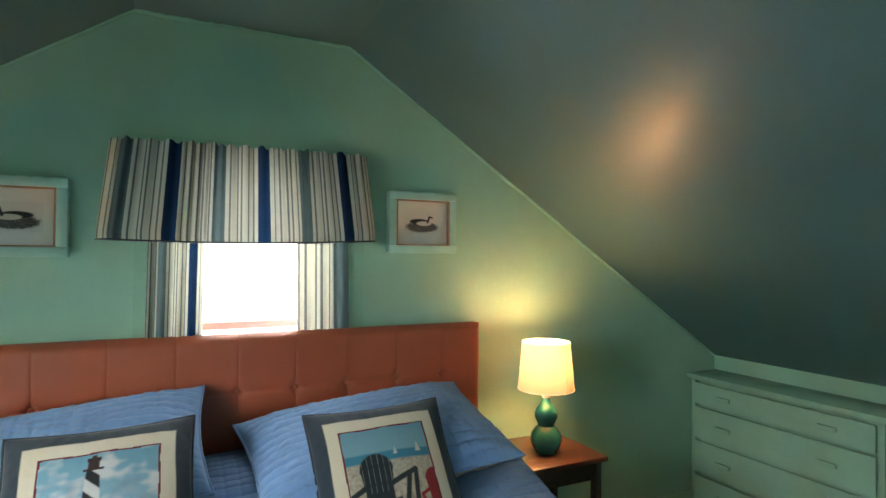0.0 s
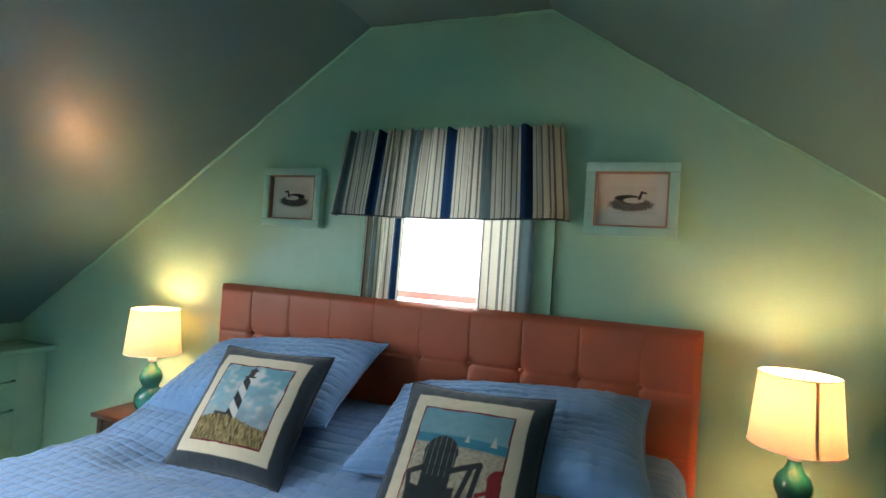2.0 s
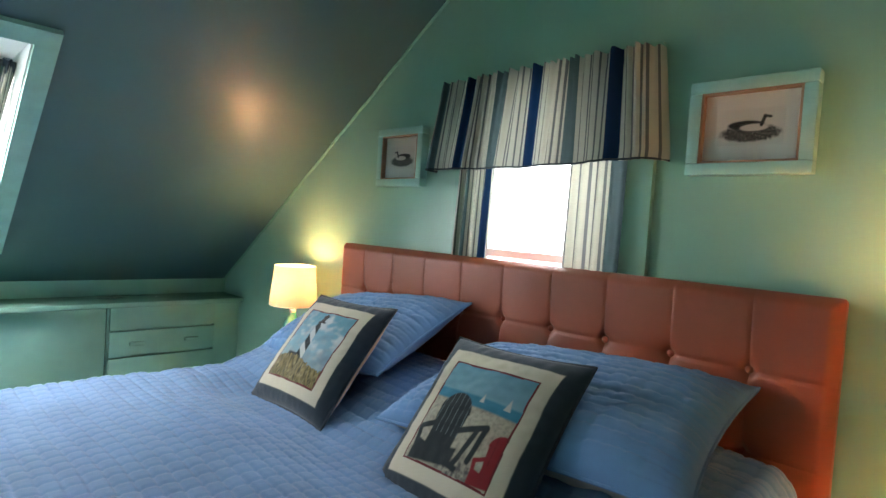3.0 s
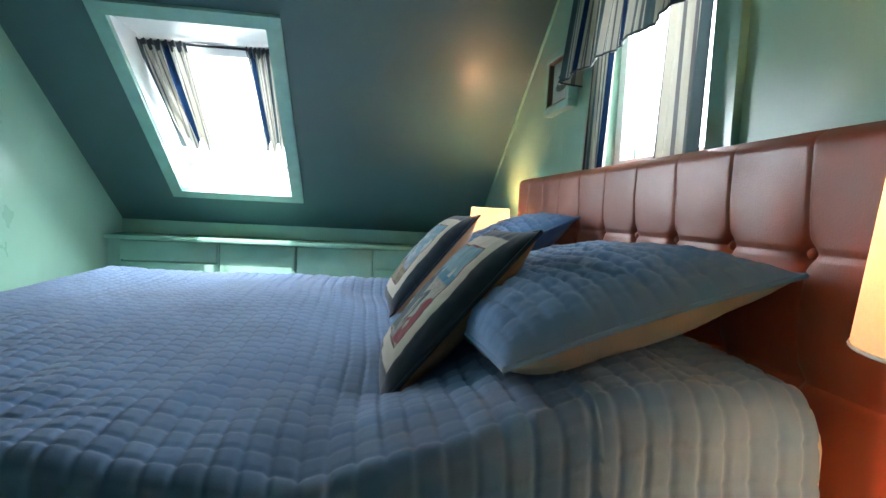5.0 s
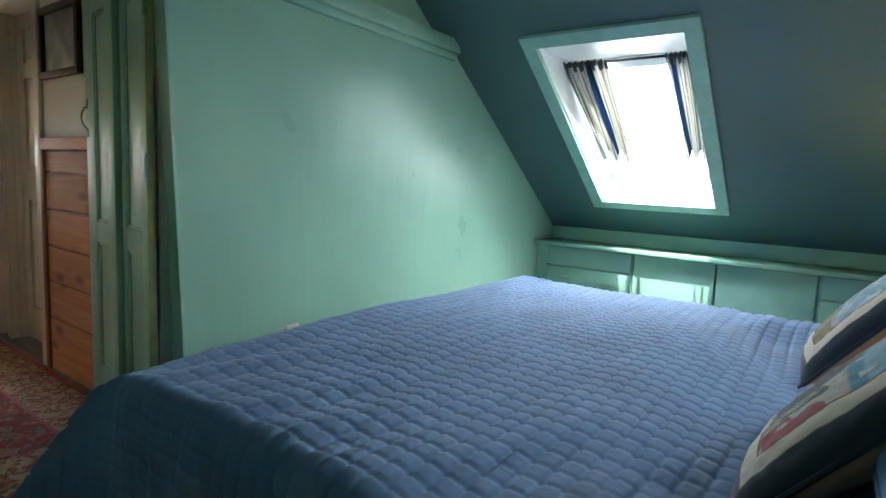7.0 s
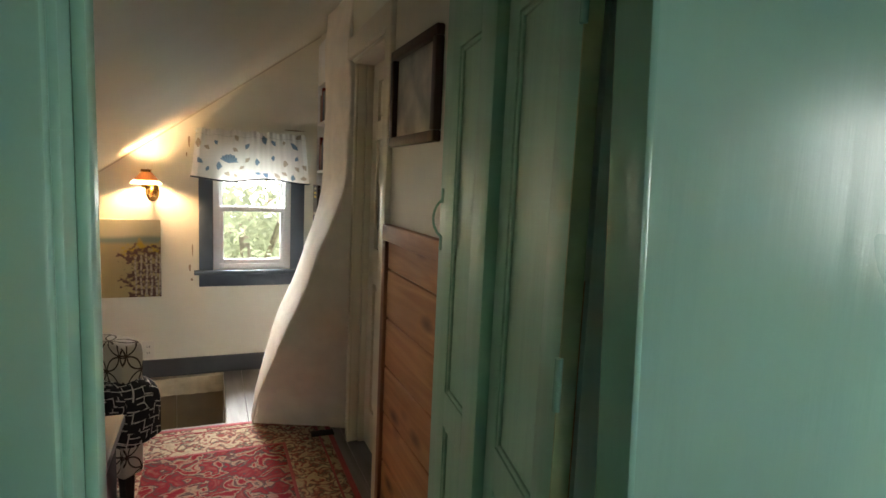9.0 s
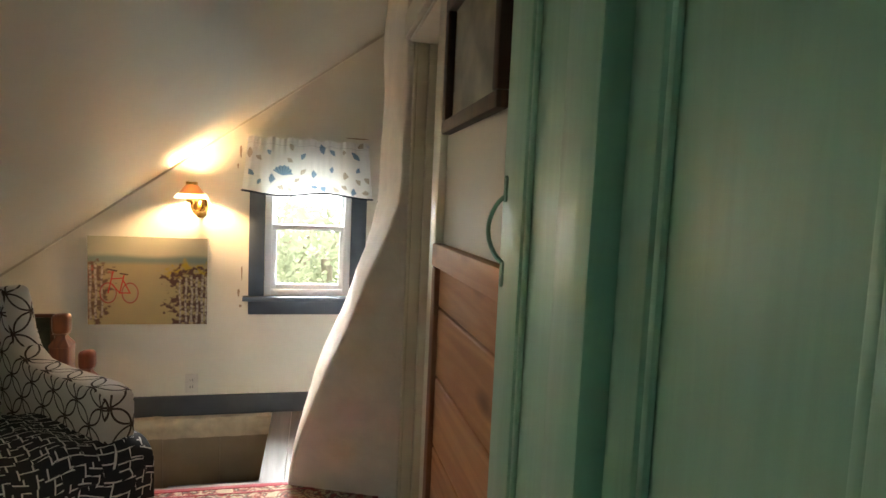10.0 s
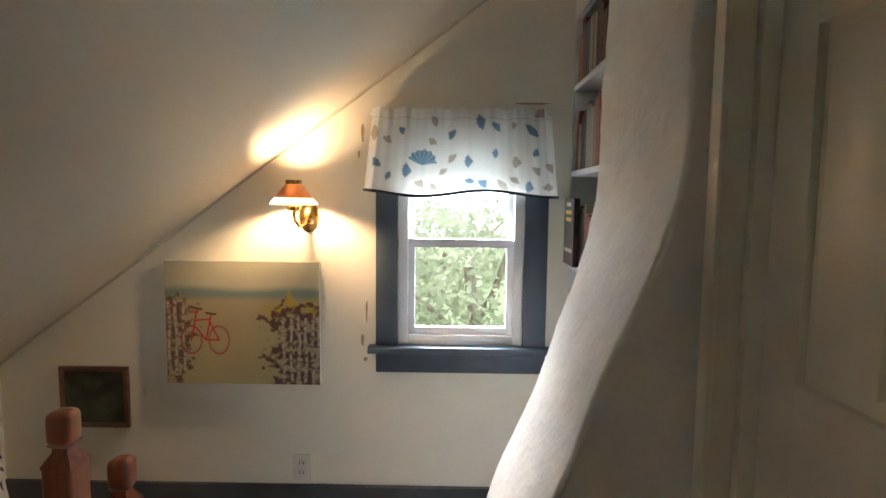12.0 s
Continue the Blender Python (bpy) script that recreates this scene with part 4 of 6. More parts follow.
def beach_scene(p, q):
    c = blend((0.42, 0.37, 0.28), (0.24, 0.21, 0.17), 0.3 + 0.8 * fuzz(p, q, 26, 3))
    c = blend(c, (0.10, 0.09, 0.085), 1.4 * soft(math.hypot(p - 0.62, (q - 0.05) * 2) - 0.20, 0.3) * (0.5 + fuzz(p, q, 20, 1)))
    sea = 0.62 - 0.02 * p
    c = blend(c, (0.035, 0.20, 0.30), soft(sea - q, 0.02))
    c = blend(c, blend((0.17, 0.33, 0.40), (0.11, 0.27, 0.36), (q - 0.7) * 3), soft(sea + 0.10 - q, 0.02))
    for sx, h in ((0.58, 0.09), (0.86, 0.12)):
        if 0.66 < q < 0.66 + h:
            c = blend(c, (0.48, 0.48, 0.44), soft(abs(p - sx) - 0.30 * (0.66 + h - q), 0.012))
    c = deck_chair(c, p, q, 0.33, 1.0, (0.017, 0.024, 0.028), (0.20, 0.25, 0.26))
    return deck_chair(c, p, q, 0.99, 0.66, (0.25, 0.016, 0.022), (0.14, 0.01, 0.014))


def lighthouse(u, v):
    return bordered(u, v, lighthouse_scene)


def beach(u, v):
    return bordered(u, v, beach_scene)


pillow("throw_pillow", "square throw pillow printed with a striped lighthouse, charcoal border", "pillow", basis((-0.380, -0.610, 0.784), (0.43, 0.005, 0.010), (-0.035, 0.25, 0.31)), 0.455, 0.455, 0.13, CHARCOAL, TAN, False, lighthouse, 210, "throw pillows")
pillow("throw_pillow", "square throw pillow printed with beach chairs, charcoal border", "pillow", basis((0.388, -0.640, 0.757), (0.44, -0.015, 0.014), (-0.022, 0.270, 0.320)), 0.46, 0.475, 0.125, CHARCOAL, TAN, False, beach, 230, "throw pillows")

# ---- bedside tables and lamps ----


def nightstand(x0, x1, y0, y1, z):
    t = thing("nightstand", "red-brown wooden bedside table on slim legs", "nightstand", "bedside tables")
    part("tabletop", box(x0, x1, y0, y1, z - 0.022, z, 0.005), MAHOGANY, t)
    part("apron", box(x0 + 0.025, x1 - 0.025, y0 + 0.025, y1 - 0.025, z - 0.10, z - 0.022), DARKWOOD, t)
    part("shelf", box(x0 + 0.03, x1 - 0.03, y0 + 0.03, y1 - 0.03, 0.16, 0.18, 0.004), DARKWOOD, t)
    for x in (x0 + 0.02, x1 - 0.055):
        for y in (y0 + 0.02, y1 - 0.055):
            part("leg", box(x, x + 0.035, y, y + 0.035, 0, z - 0.022, 0.004), DARKWOOD, t)


nightstand(1.085, 1.488, -0.412, -0.03, 0.585)
nightstand(-1.535, -1.105, -0.315, -0.03, 0.517)


def table_lamp(x, y, z, seam):
    l = thing("table_lamp", "lit lamp with a teal double-gourd ceramic base and ivory shade", "lamp", "bedside lamps", m=pose(x, y, z))
    g = [(0.045, 0), (0.05, 0.012), (0.062, 0.03), (0.07, 0.055), (0.066, 0.085), (0.048, 0.108), (0.036, 0.118), (0.040, 0.13), (0.050, 0.152), (0.051, 0.17), (0.042, 0.193), (0.026, 0.212), (0.019, 0.228), (0.017, 0.24)]
    part("base", lathe(g, 36), CERAMIC, l)
    part("neck", lathe([(0.017, 0.24), (0.019, 0.243), (0.019, 0.252), (0.011, 0.256), (0.011, 0.285)], 20), PLASTIC, l, "white socket neck")
    n = 48
    sh = lathe([(0.124, 0.28), (0.105, 0.486)], n, False)
    part("shade", sh, SHADE, l, "glowing ivory fabric shade")
    for r, h in ((0.124, 0.28), (0.105, 0.486)):
        part("shade_rim", tube([(r * math.cos(a * 0.1309), r * math.sin(a * 0.1309), h) for a in range(49)], 0.0022, 6), SHADEIN, l)
    part("seam", box(-0.0045, 0.0045, -0.1254, -0.1246, 0.004, 0.204), SHADE, l).matrix_basis = pose(0, 0, 0.28, 0, 0, seam) @ Matrix.Translation((0, -0.1246, 0)) @ pose(0, 0, 0, -5.27) @ Matrix.Translation((0, 0.1246, 0))
    part("bulb", moved(lathe([(0.012, 0), (0.014, 0.02), (0.028, 0.05), (0.030, 0.065), (0.022, 0.085), (0.004, 0.094)], 16), pose(0, 0, 0.285)), BULB, l).visible_shadow = False


table_lamp(1.273, -0.252, 0.585, 12)
table_lamp(-1.34, -0.165, 0.517, 200)

# ---- framed prints over the bed ----


def duck_print(x0, x1, z0, z1, flip):
    cx, cz, w, h = (x0 + x1) / 2, (z0 + z1) / 2, x1 - x0, z1 - z0
    f = thing("framed_print", "small bird print behind glass in a pale mint wooden frame", "picture", "framed prints over the bed", m=pose(cx, -0.002, cz))
    b = 0.034
    for nm, args in (("frame_rail", (-w / 2, w / 2, -0.044, 0, h / 2 - b, h / 2)), ("frame_rail", (-w / 2, w / 2, -0.044, 0, -h / 2, -h / 2 + b)),
                     ("frame_stile", (-w / 2, -w / 2 + b, -0.0435, 0, -h / 2 + b, h / 2 - b)), ("frame_stile", (w / 2 - b, w / 2, -0.0435, 0, -h / 2 + b, h / 2 - b))):
        part(nm, box(*args, 0.004), MINT, f)
    i, j = w / 2 - b, h / 2 - b
    part("print_paper", box(-i, i, -0.018, -0.003, -j, j), MATBOARD, f)
    for a in ((-i, i, -0.041, -0.018, j - 0.006, j), (-i, i, -0.041, -0.018, -j, -j + 0.006), (-i, -i + 0.006, -0.041, -0.018, -j + 0.006, j - 0.006), (i - 0.006, i, -0.041, -0.018, -j + 0.006, j - 0.006)):
        part("rebate", box(*a), MATTAN, f)
    s = flip

    def reeds(u, v):
        x, z = (u - 0.5) * 2 * 0.085, (v - 0.5) * 2 * 0.05
        c = (0.80, 0.78, 0.72)
        c = blend(c, (0.055, 0.06, 0.062), 1.3 * soft(math.hypot(x / 0.075, (z + 0.017) / 0.024) - 1 - 0.12 * noise.noise((x * 160, z * 90, s)), 0.25) * (0.75 + 0.5 * noise.noise((x * 300, z * 220, 2))))
        c = blend(c, (0.02, 0.022, 0.025), soft(math.hypot((x + 0.012 * s) / 0.046, (z - 0.006) / 0.012) - 1, 0.2))
        c = blend(c, (0.74, 0.72, 0.66), soft(math.hypot((x - 0.010 * s) / 0.036, (z + 0.002) / 0.010) - 1, 0.2))
        c = blend(c, (0.02, 0.022, 0.025), soft(bar(x, z, 0.028 * s, 0.004, 0.036 * s, 0.028) - 0.0045, 0.002))
        return blend(c, (0.02, 0.022, 0.025), soft(bar(x, z, 0.036 * s, 0.028, 0.050 * s, 0.025) - 0.0035, 0.002))

    inked_part("bird_drawing", inked_sheet(80, 48, lambda u, v: ((u - 0.5) * 0.17, -0.0186, (v - 0.5) * 0.10), reeds), CANVAS, f, "grey bird among reeds")
    part("glass", sheet(1, 1, lambda u, v: ((2 * u - 1) * i, -0.036, (2 * v - 1) * j)), PICGLASS, f).visible_shadow = False


duck_print(-0.858, -0.545, 1.434, 1.702, -1)
duck_print(0.606, 0.928, 1.46, 1.728, 1)

# ---- doorway to the landing ----
dc = thing("door_casing", "seafoam painted casing round the bedroom doorway", "door casing", kind="structure")
for nm, a in (("jamb", (1.117, 1.132, FW - FT - 0.012, FW + 0.001, 0, 1.92)), ("head", (0.556, 1.117, FW - FT - 0.012, FW + 0.001, 1.905, 1.92)),
              ("casing", (1.124, 1.205, FW, FW + 0.02, 0, 1.76)), ("back_band", (1.19, 1.21, FW + 0.02, FW + 0.032, 0, 1.76)),
              ("stop", (1.105, 1.117, FW - 0.08, FW - 0.04, 0, 1.905))):
    part(nm, box(*a, 0.003), GREENTRIM, dc)

lean = Matrix.Translation((-0.0506, 0, 0)) @ Matrix(((1, 0, 0.045, 0), (0, 1, 0, 0), (0, 0, 1, 0), (0, 0, 0, 1)))   # the old frame leans
part("jamb", moved(box(0.499, 0.511, FW - 0.066, FW + 0.001, 0, 1.90, 0.003), lean), GREENTRIM, dc)

door = thing("door_1", "green panelled folding door standing open on the landing", "door", kind="structure", m=pose(0.529, -2.752, 0.012, 0, 0, -97.3))
DH, DT = 1.88, 0.030


def door_leaf(name, x0, x1, px0, px1, n, rail):
    """One leaf from x0 to x1 with its face at n and two recessed panels between px0 and px1, parted by a rail at that height."""
    slab = [box(x0, px0, n - DT, n, 0, DH, 0.003), box(px1, x1, n - DT, n, 0, DH, 0.003)]
    for z0, z1 in ((0, 0.20), (rail - 0.045, rail + 0.045), (1.70, DH)):
        slab.append(box(px0, px1, n - DT + 0.0005, n - 0.0005, z0, z1))
    leaf = part(name, bm_join(*slab), GREENDOOR, door)
    for z0, z1 in ((0.20, rail - 0.045), (rail + 0.045, 1.70)):
        part("panel", box(px0, px1, n - DT + 0.008, n - 0.011, z0, z1), GREENDOOR, leaf)
        for a in ((px0, px0 + 0.012, z0, z1), (px1 - 0.012, px1, z0, z1), (px0 + 0.012, px1 - 0.012, z0, z0 + 0.012), (px0 + 0.012, px1 - 0.012, z1 - 0.012, z1)):
            part("moulding", box(a[0], a[1], n - 0.011, n - 0.004, a[2], a[3], 0.003), GREENDOOR, leaf)
    return leaf


inner = door_leaf("hinged_leaf", 0.0, 0.365, 0.078, 0.294, 0.0, 0.80)
inner.matrix_basis = pose(-0.055, 0.002, 0, 0, 0, -4.7)
door_leaf("outer_leaf", 0.300, 0.668, 0.395, 0.545, 0.0, 0.80)
h = part("pull_handle", tube([(0.640, 0.003 + 0.022 * math.sin(k / 12 * math.pi) ** 0.7, 1.236 + 0.096 * k / 12) for k in range(13)], 0.0032), GREENTRIM, door, "painted iron bow handle")
for z in (1.222, 1.346):
    part("handle_plate", box(0.632, 0.648, 0.0, 0.004, z - 0.022, z + 0.016, 0.003), GREENTRIM, h)
for z in (0.25, 1.05, 1.6):
    part("hinge", moved(lathe([(0.006, 0), (0.006, 0.08)], 10), pose(-0.004, 0.001, z)), GREENTRIM, inner)
part("hinge_edge", box(-0.0015, 0.002, -0.0295, -0.0005, 0, DH, 0.001, 1), EDGEPAINT, inner, "worn yellowed hinge edge")

# ---- landing ----
PX = 0.372                    # the face of the landing's long partition
WX0, WX1, WY1 = 0.945, 2.10, -5.205   # the stairwell: its sides and its near edge
boards = thing("floor_landing", "grey painted wooden landing floor", "floor", kind="structure")
x = 0.0
k = 0
while x < 2.72:
    w = 0.118
    a, b = x, min(x + w - 0.003, 2.75)
    runs = [(-2.71, FAR)] if b <= WX0 + 0.02 or a >= WX1 else [(-2.71, WY1)]
    for y1, y0 in runs:
        part("plank", box(a, b, y0, y1, -0.03, 0.0, 0.0015, 1), GREYFLOOR, boards)
    x += w
struct("floor_joists", bm_join(box(0.0, 2.75, WY1 + 0.02, -2.71, -0.25, -0.032), box(0.0, WX0, FAR, WY1, -0.25, -0.032), box(WX1, 2.75, FAR, WY1, -0.25, -0.032)), BEIGE, "boxed joists under the landing")
struct("floor_threshold", box(0.512, 1.116, -2.712, -2.568, 0.0, 0.012, 0.004), GREYFLOOR, "worn grey threshold")
struct("wall_far", columns([-0.07, 0.497, 1.004, 2.68], lambda x: -1.2, landing_roof, FAR - 0.16, FAR, [(0.497, 1.004, 0.73, 1.50)]), PLASTER, "off-white plaster gable wall with a small window")
struct("wall_landing_west", box(-0.07, -0.022, FAR - 0.16, -2.706, 0, 2.75), PLASTER, "plain wall behind the bookcase and partition")
struct("wall_landing_top", box(0.272, 0.371, -5.30, -2.706, 2.301, landing_roof(0.372) + 0.03), PLASTER, "partition above the door up to the slope")
struct("wall_landing_east", box(2.68, 2.8, FAR - 0.16, -2.71, -0.2, 0.62), PLASTER, "low off-white knee wall")
RWX0, RWX1, RWY0, RWY1 = 1.40, 2.04, -3.82, -3.20   # unseen roof window, added to brighten the open bedroom door


def landing_slab(x0, x1, y0, y1):
    return prism([(x0, landing_roof(x0)), (x1, landing_roof(x1)), (x1 + 0.06, landing_roof(x1) + 0.09), (x0 + 0.06, landing_roof(x0) + 0.09)], 1, y0, y1)


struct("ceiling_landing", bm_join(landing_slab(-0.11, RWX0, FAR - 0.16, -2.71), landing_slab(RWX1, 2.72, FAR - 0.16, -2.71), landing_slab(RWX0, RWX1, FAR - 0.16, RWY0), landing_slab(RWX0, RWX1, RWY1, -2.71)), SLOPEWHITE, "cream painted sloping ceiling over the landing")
rw = thing("window_unseen_roof", "unseen white roof window with a frosted pane, added to light the landing", "window", kind="structure")
for x0, x1, y0, y1 in ((RWX0, RWX0 + 0.03, RWY0, RWY1), (RWX1 - 0.03, RWX1, RWY0, RWY1), (RWX0 + 0.03, RWX1 - 0.03, RWY0, RWY0 + 0.035), (RWX0 + 0.03, RWX1 - 0.03, RWY1 - 0.035, RWY1)):
    part("sash", moved(landing_slab(x0, x1, y0, y1), Matrix.Translation((0.012, 0, 0.016))), VINYL, rw)
part("pane", moved(prism([(RWX0 + 0.03, landing_roof(RWX0 + 0.03)), (RWX1 - 0.03, landing_roof(RWX1 - 0.03)), (RWX1 - 0.027, landing_roof(RWX1 - 0.03) + 0.004), (RWX0 + 0.033, landing_roof(RWX0 + 0.03) + 0.004)], 1, RWY0 + 0.035, RWY1 - 0.035), Matrix.Translation((0.05, 0, 0.07))), FROSTED, rw)
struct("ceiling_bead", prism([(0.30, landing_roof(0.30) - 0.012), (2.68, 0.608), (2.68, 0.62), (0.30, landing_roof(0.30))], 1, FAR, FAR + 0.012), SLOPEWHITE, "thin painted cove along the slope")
# partition with its closed cream door
struct("wall_partition", bm_join(box(PX - 0.15, PX, -4.165, -2.706, 0, 2.30), box(PX - 0.15, PX - 0.03, -4.90, -4.822, 0, 2.30), box(PX - 0.15, PX, -4.822, -4.165, 1.96, 2.30)), PLASTER, "off-white plaster partition along the landing")
struct("wall_landing_back", box(-0.05, 0.497, -2.704, -2.693, 0, 2.33), PLASTER, "landing side of the bedroom partition")
struct("wall_landing_back_east", columns([1.133, 2.68], zero, landing_roof, -2.712, -2.693), PLASTER, "landing side of the bedroom partition")
struct("wall_landing_back_head", columns([0.497, 1.133], lambda x: 1.92, landing_roof, -2.712, -2.693), PLASTER, "landing side over the doorway")

d2 = thing("door_2", "closed cream six-panel door in the landing partition", "door", kind="structure")
DX = PX - 0.083               # the slab is set deep in the wall
DY0, DY1 = -4.79, -4.18
slab = [box(DX - 0.06, DX - 0.022, DY0, DY0 + 0.09, 0.01, 1.945), box(DX - 0.06, DX - 0.022, DY1 - 0.09, DY1, 0.01, 1.945), box(DX - 0.06, DX - 0.022, (DY0 + DY1) / 2 - 0.04, (DY0 + DY1) / 2 + 0.04, 0.01, 1.945)]
for z0, z1 in ((0.01, 0.21), (0.87, 1.05), (1.58, 1.67), (1.86, 1.945)):
    for a, b in ((DY0 + 0.09, (DY0 + DY1) / 2 - 0.04), ((DY0 + DY1) / 2 + 0.04, DY1 - 0.09)):
        slab.append(box(DX - 0.0595, DX - 0.0225, a, b, z0, z1))
part("stiles_and_rails", bm_join(*slab), CREAMPAINT, d2)
for z0, z1 in ((0.21, 0.87), (1.05, 1.58), (1.67, 1.86)):
    for a, b in ((DY0 + 0.09, (DY0 + DY1) / 2 - 0.04), ((DY0 + DY1) / 2 + 0.04, DY1 - 0.09)):
        part("panel", box(DX - 0.055, DX - 0.037, a, b, z0, z1), CREAMPAINT, d2)
        part("raised_field", box(DX - 0.055, DX - 0.027, a + 0.022, b - 0.022, z0 + 0.025, z1 - 0.025, 0.006), CREAMPAINT, d2)
c2 = thing("trim_door_casing", "cream moulded casing of the landing door", "door casing", kind="structure")
for nm, a in (("casing", (PX - 0.074, PX - 0.026, -4.846, -4.806, 0, 1.965)), ("casing", (PX, PX + 0.022, -4.175, -4.10, 0, 1.965)), ("head_casing", (PX, PX + 0.022, -4.83, -4.10, 1.965, 2.06)), ("back_band", (PX - 0.030, PX - 0.018, -4.836, -4.799, 0, 1.965)),
              ("jamb", (PX - 0.145, PX - 0.075, -4.821, -4.791, 0, 1.95)), ("jamb", (PX - 0.145, PX, -4.179, -4.166, 0, 1.95)), ("jamb_head", (PX - 0.145, PX, -4.79, -4.18, 1.946, 1.959))):
    part(nm, box(*a, 0.003), CREAMPAINT, c2)

# pine wainscot
wc = thing("wainscot", "knotty pine plank wainscot with a flat cap rail", "wainscot", kind="structure")
part("cap_rail", box(PX, PX + 0.032, -4.095, -2.765, 1.160, 1.222, 0.005), PINE, wc)
part("end_stile", box(PX, PX + 0.03, -4.095, -4.055, 0.0, 1.159, 0.004), PINEV, wc, "dark pine edge board")
z = 0.0
for hgt in (0.095, 0.19, 0.195, 0.185, 0.19, 0.188, 0.108):
    part("plank", box(PX, PX + 0.017, -4.054, -2.765, z + 0.002, z + hgt - 0.003, 0.003, 1), PINE, wc)
    z += hgt + 0.0015

# framed picture on the partition
fp = thing("framed_picture", "landscape photograph, paled for glass glare, in a wide walnut frame", "picture", m=pose(PX + 0.001, -3.835, 1.682))
fw, fh, fb = 0.228, 0.171, 0.034
for nm, a in (("frame_rail", (0, 0.028, -fw, fw, fh - fb, fh)), ("frame_rail", (0, 0.028, -fw, fw, -fh, -fh + fb)), ("frame_stile", (0, 0.0275, -fw, -fw + fb, -fh + fb, fh - fb)), ("frame_stile", (0, 0.0275, fw - fb, fw, -fh + fb, fh - fb))):
    part(nm, box(*a, 0.005), FRAMEWOOD, fp)
part("photograph", box(0.004, 0.007, -fw + fb, fw - fb, -fh + fb, fh - fb), PHOTO, fp)
part("glass", sheet(1, 1, lambda u, v: (0.015, (2 * u - 1) * (fw - fb), (2 * v - 1) * (fh - fb))), PICGLASS, fp).visible_shadow = False

# flared chimney breast: its outline swells towards the floor
PROFILE = [(0.805, 0.0), (0.783, 0.15), (0.748, 0.33), (0.70, 0.50), (0.645, 0.65), (0.585, 0.81), (0.526, 0.97), (0.478, 1.10), (0.446, 1.23), (0.427, 1.36), (0.418, 1.48), (0.415, 1.62), (0.415, 1.78), (0.416, 1.95), (0.418, 2.15), (0.41, 2.29)]


def chimney():
    """Upright rings from front to back round the rounded outer edge."""
    bm, rings = bmesh.new(), []
    rnd = random.Random(2)
    fine = []
    for (xa, za), (xb, zb) in zip(PROFILE, PROFILE[1:]):
        for k in range(4):
            fine.append((xa + (xb - xa) * k / 4, za + (zb - za) * k / 4))
    fine.append(PROFILE[-1])
    for x, z in fine:
        w = 0.004 * math.sin(z * 13) + rnd.uniform(-.002, .002)
        s = min(1.0, z / 0.7)
        s = s * s * (3 - 2 * s)
        g = max(0.0, min(1.0, (z - 0.95) / 0.5))
        xf = x - 0.04 * g * g * (3 - 2 * g)
        yc, yw = -5.17 + 0.31 * s, -4.95 + 0.09 * s

        def fy(q):
            return yw + (yc - yw) * (q - 0.27) / (xf - 0.27)
        pts = [(0.27, fy(0.27)), (0.5 * (0.27 + xf), fy(0.5 * (0.27 + xf))), (xf - 0.014, fy(xf - 0.014))]
        for k in range(7):
            a = k / 6 * math.pi / 2
            pts.append((xf - 0.014 + 0.014 * math.sin(a) + w, fy(xf) - 0.014 + 0.014 * math.cos(a)))
        for k in range(7):
            a = k / 6 * math.pi / 2
            pts.append((x - 0.03 + 0.03 * math.cos(a) + w, -5.28 - 0.03 * math.sin(a)))
        pts.append((0.27, -5.31))
        rings.append([bm.verts.new((p, q, z)) for p, q in pts])
    for a, b in zip(rings, rings[1:]):
        for k in range(len(a) - 1):
            bm.faces.new((a[k + 1], a[k], b[k], b[k + 1]))
    bm.faces.new(rings[0])
    bm.faces.new(rings[-1][::-1])
    bmesh.ops.recalc_face_normals(bm, faces=bm.faces)
    return bm


struct("chimney_breast", chimney(), CHIMNEY, "white plastered chimney breast flaring out towards the floor", True)
reg = thing("floor_register", "small dark floor grille beside the chimney", "floor vent")
part("grille", box(0.40, 0.52, -4.96, -4.90, 0.0, 0.012, 0.003), BLACKLEG, reg)

# bookshelf niche between chimney and window wall
bs = thing("bookcase", "white built-in bookshelf beside the window", "bookcase")
SX = 0.315
part("back", box(-0.02, 0.0, FAR + 0.002, -5.30, 0, 2.30), WHITEWELL, bs)
part("side", box(0.0, SX, FAR + 0.002, FAR + 0.022, 0, 2.30), WHITEWELL, bs)
part("header", box(SX - 0.02, SX, FAR + 0.022, -5.30, 2.02, 2.30), WHITEWELL, bs)
SHELVES = (0.40, 0.74, 1.075, 1.44, 1.77)
for z in SHELVES:
    part("shelf", box(0.0, SX, FAR + 0.022, -5.30, z - 0.022, z, 0.003), WHITEWELL, bs)
rnd = random.Random(8)


def book(y, z, w, hgt, depth, m, label="cloth-bound book on the white shelf"):
    b = thing("book", label, "book", "books on the shelf", m=pose(SX - 0.012, y, z))
    part("cover", box(-depth, 0, 0, w, 0, hgt, 0.002, 1), m, b)
    part("pages", box(-depth - 0.001, -0.004, 0.003, w - 0.003, 0.004, hgt + 0.0005), PAPER, b)
    return b


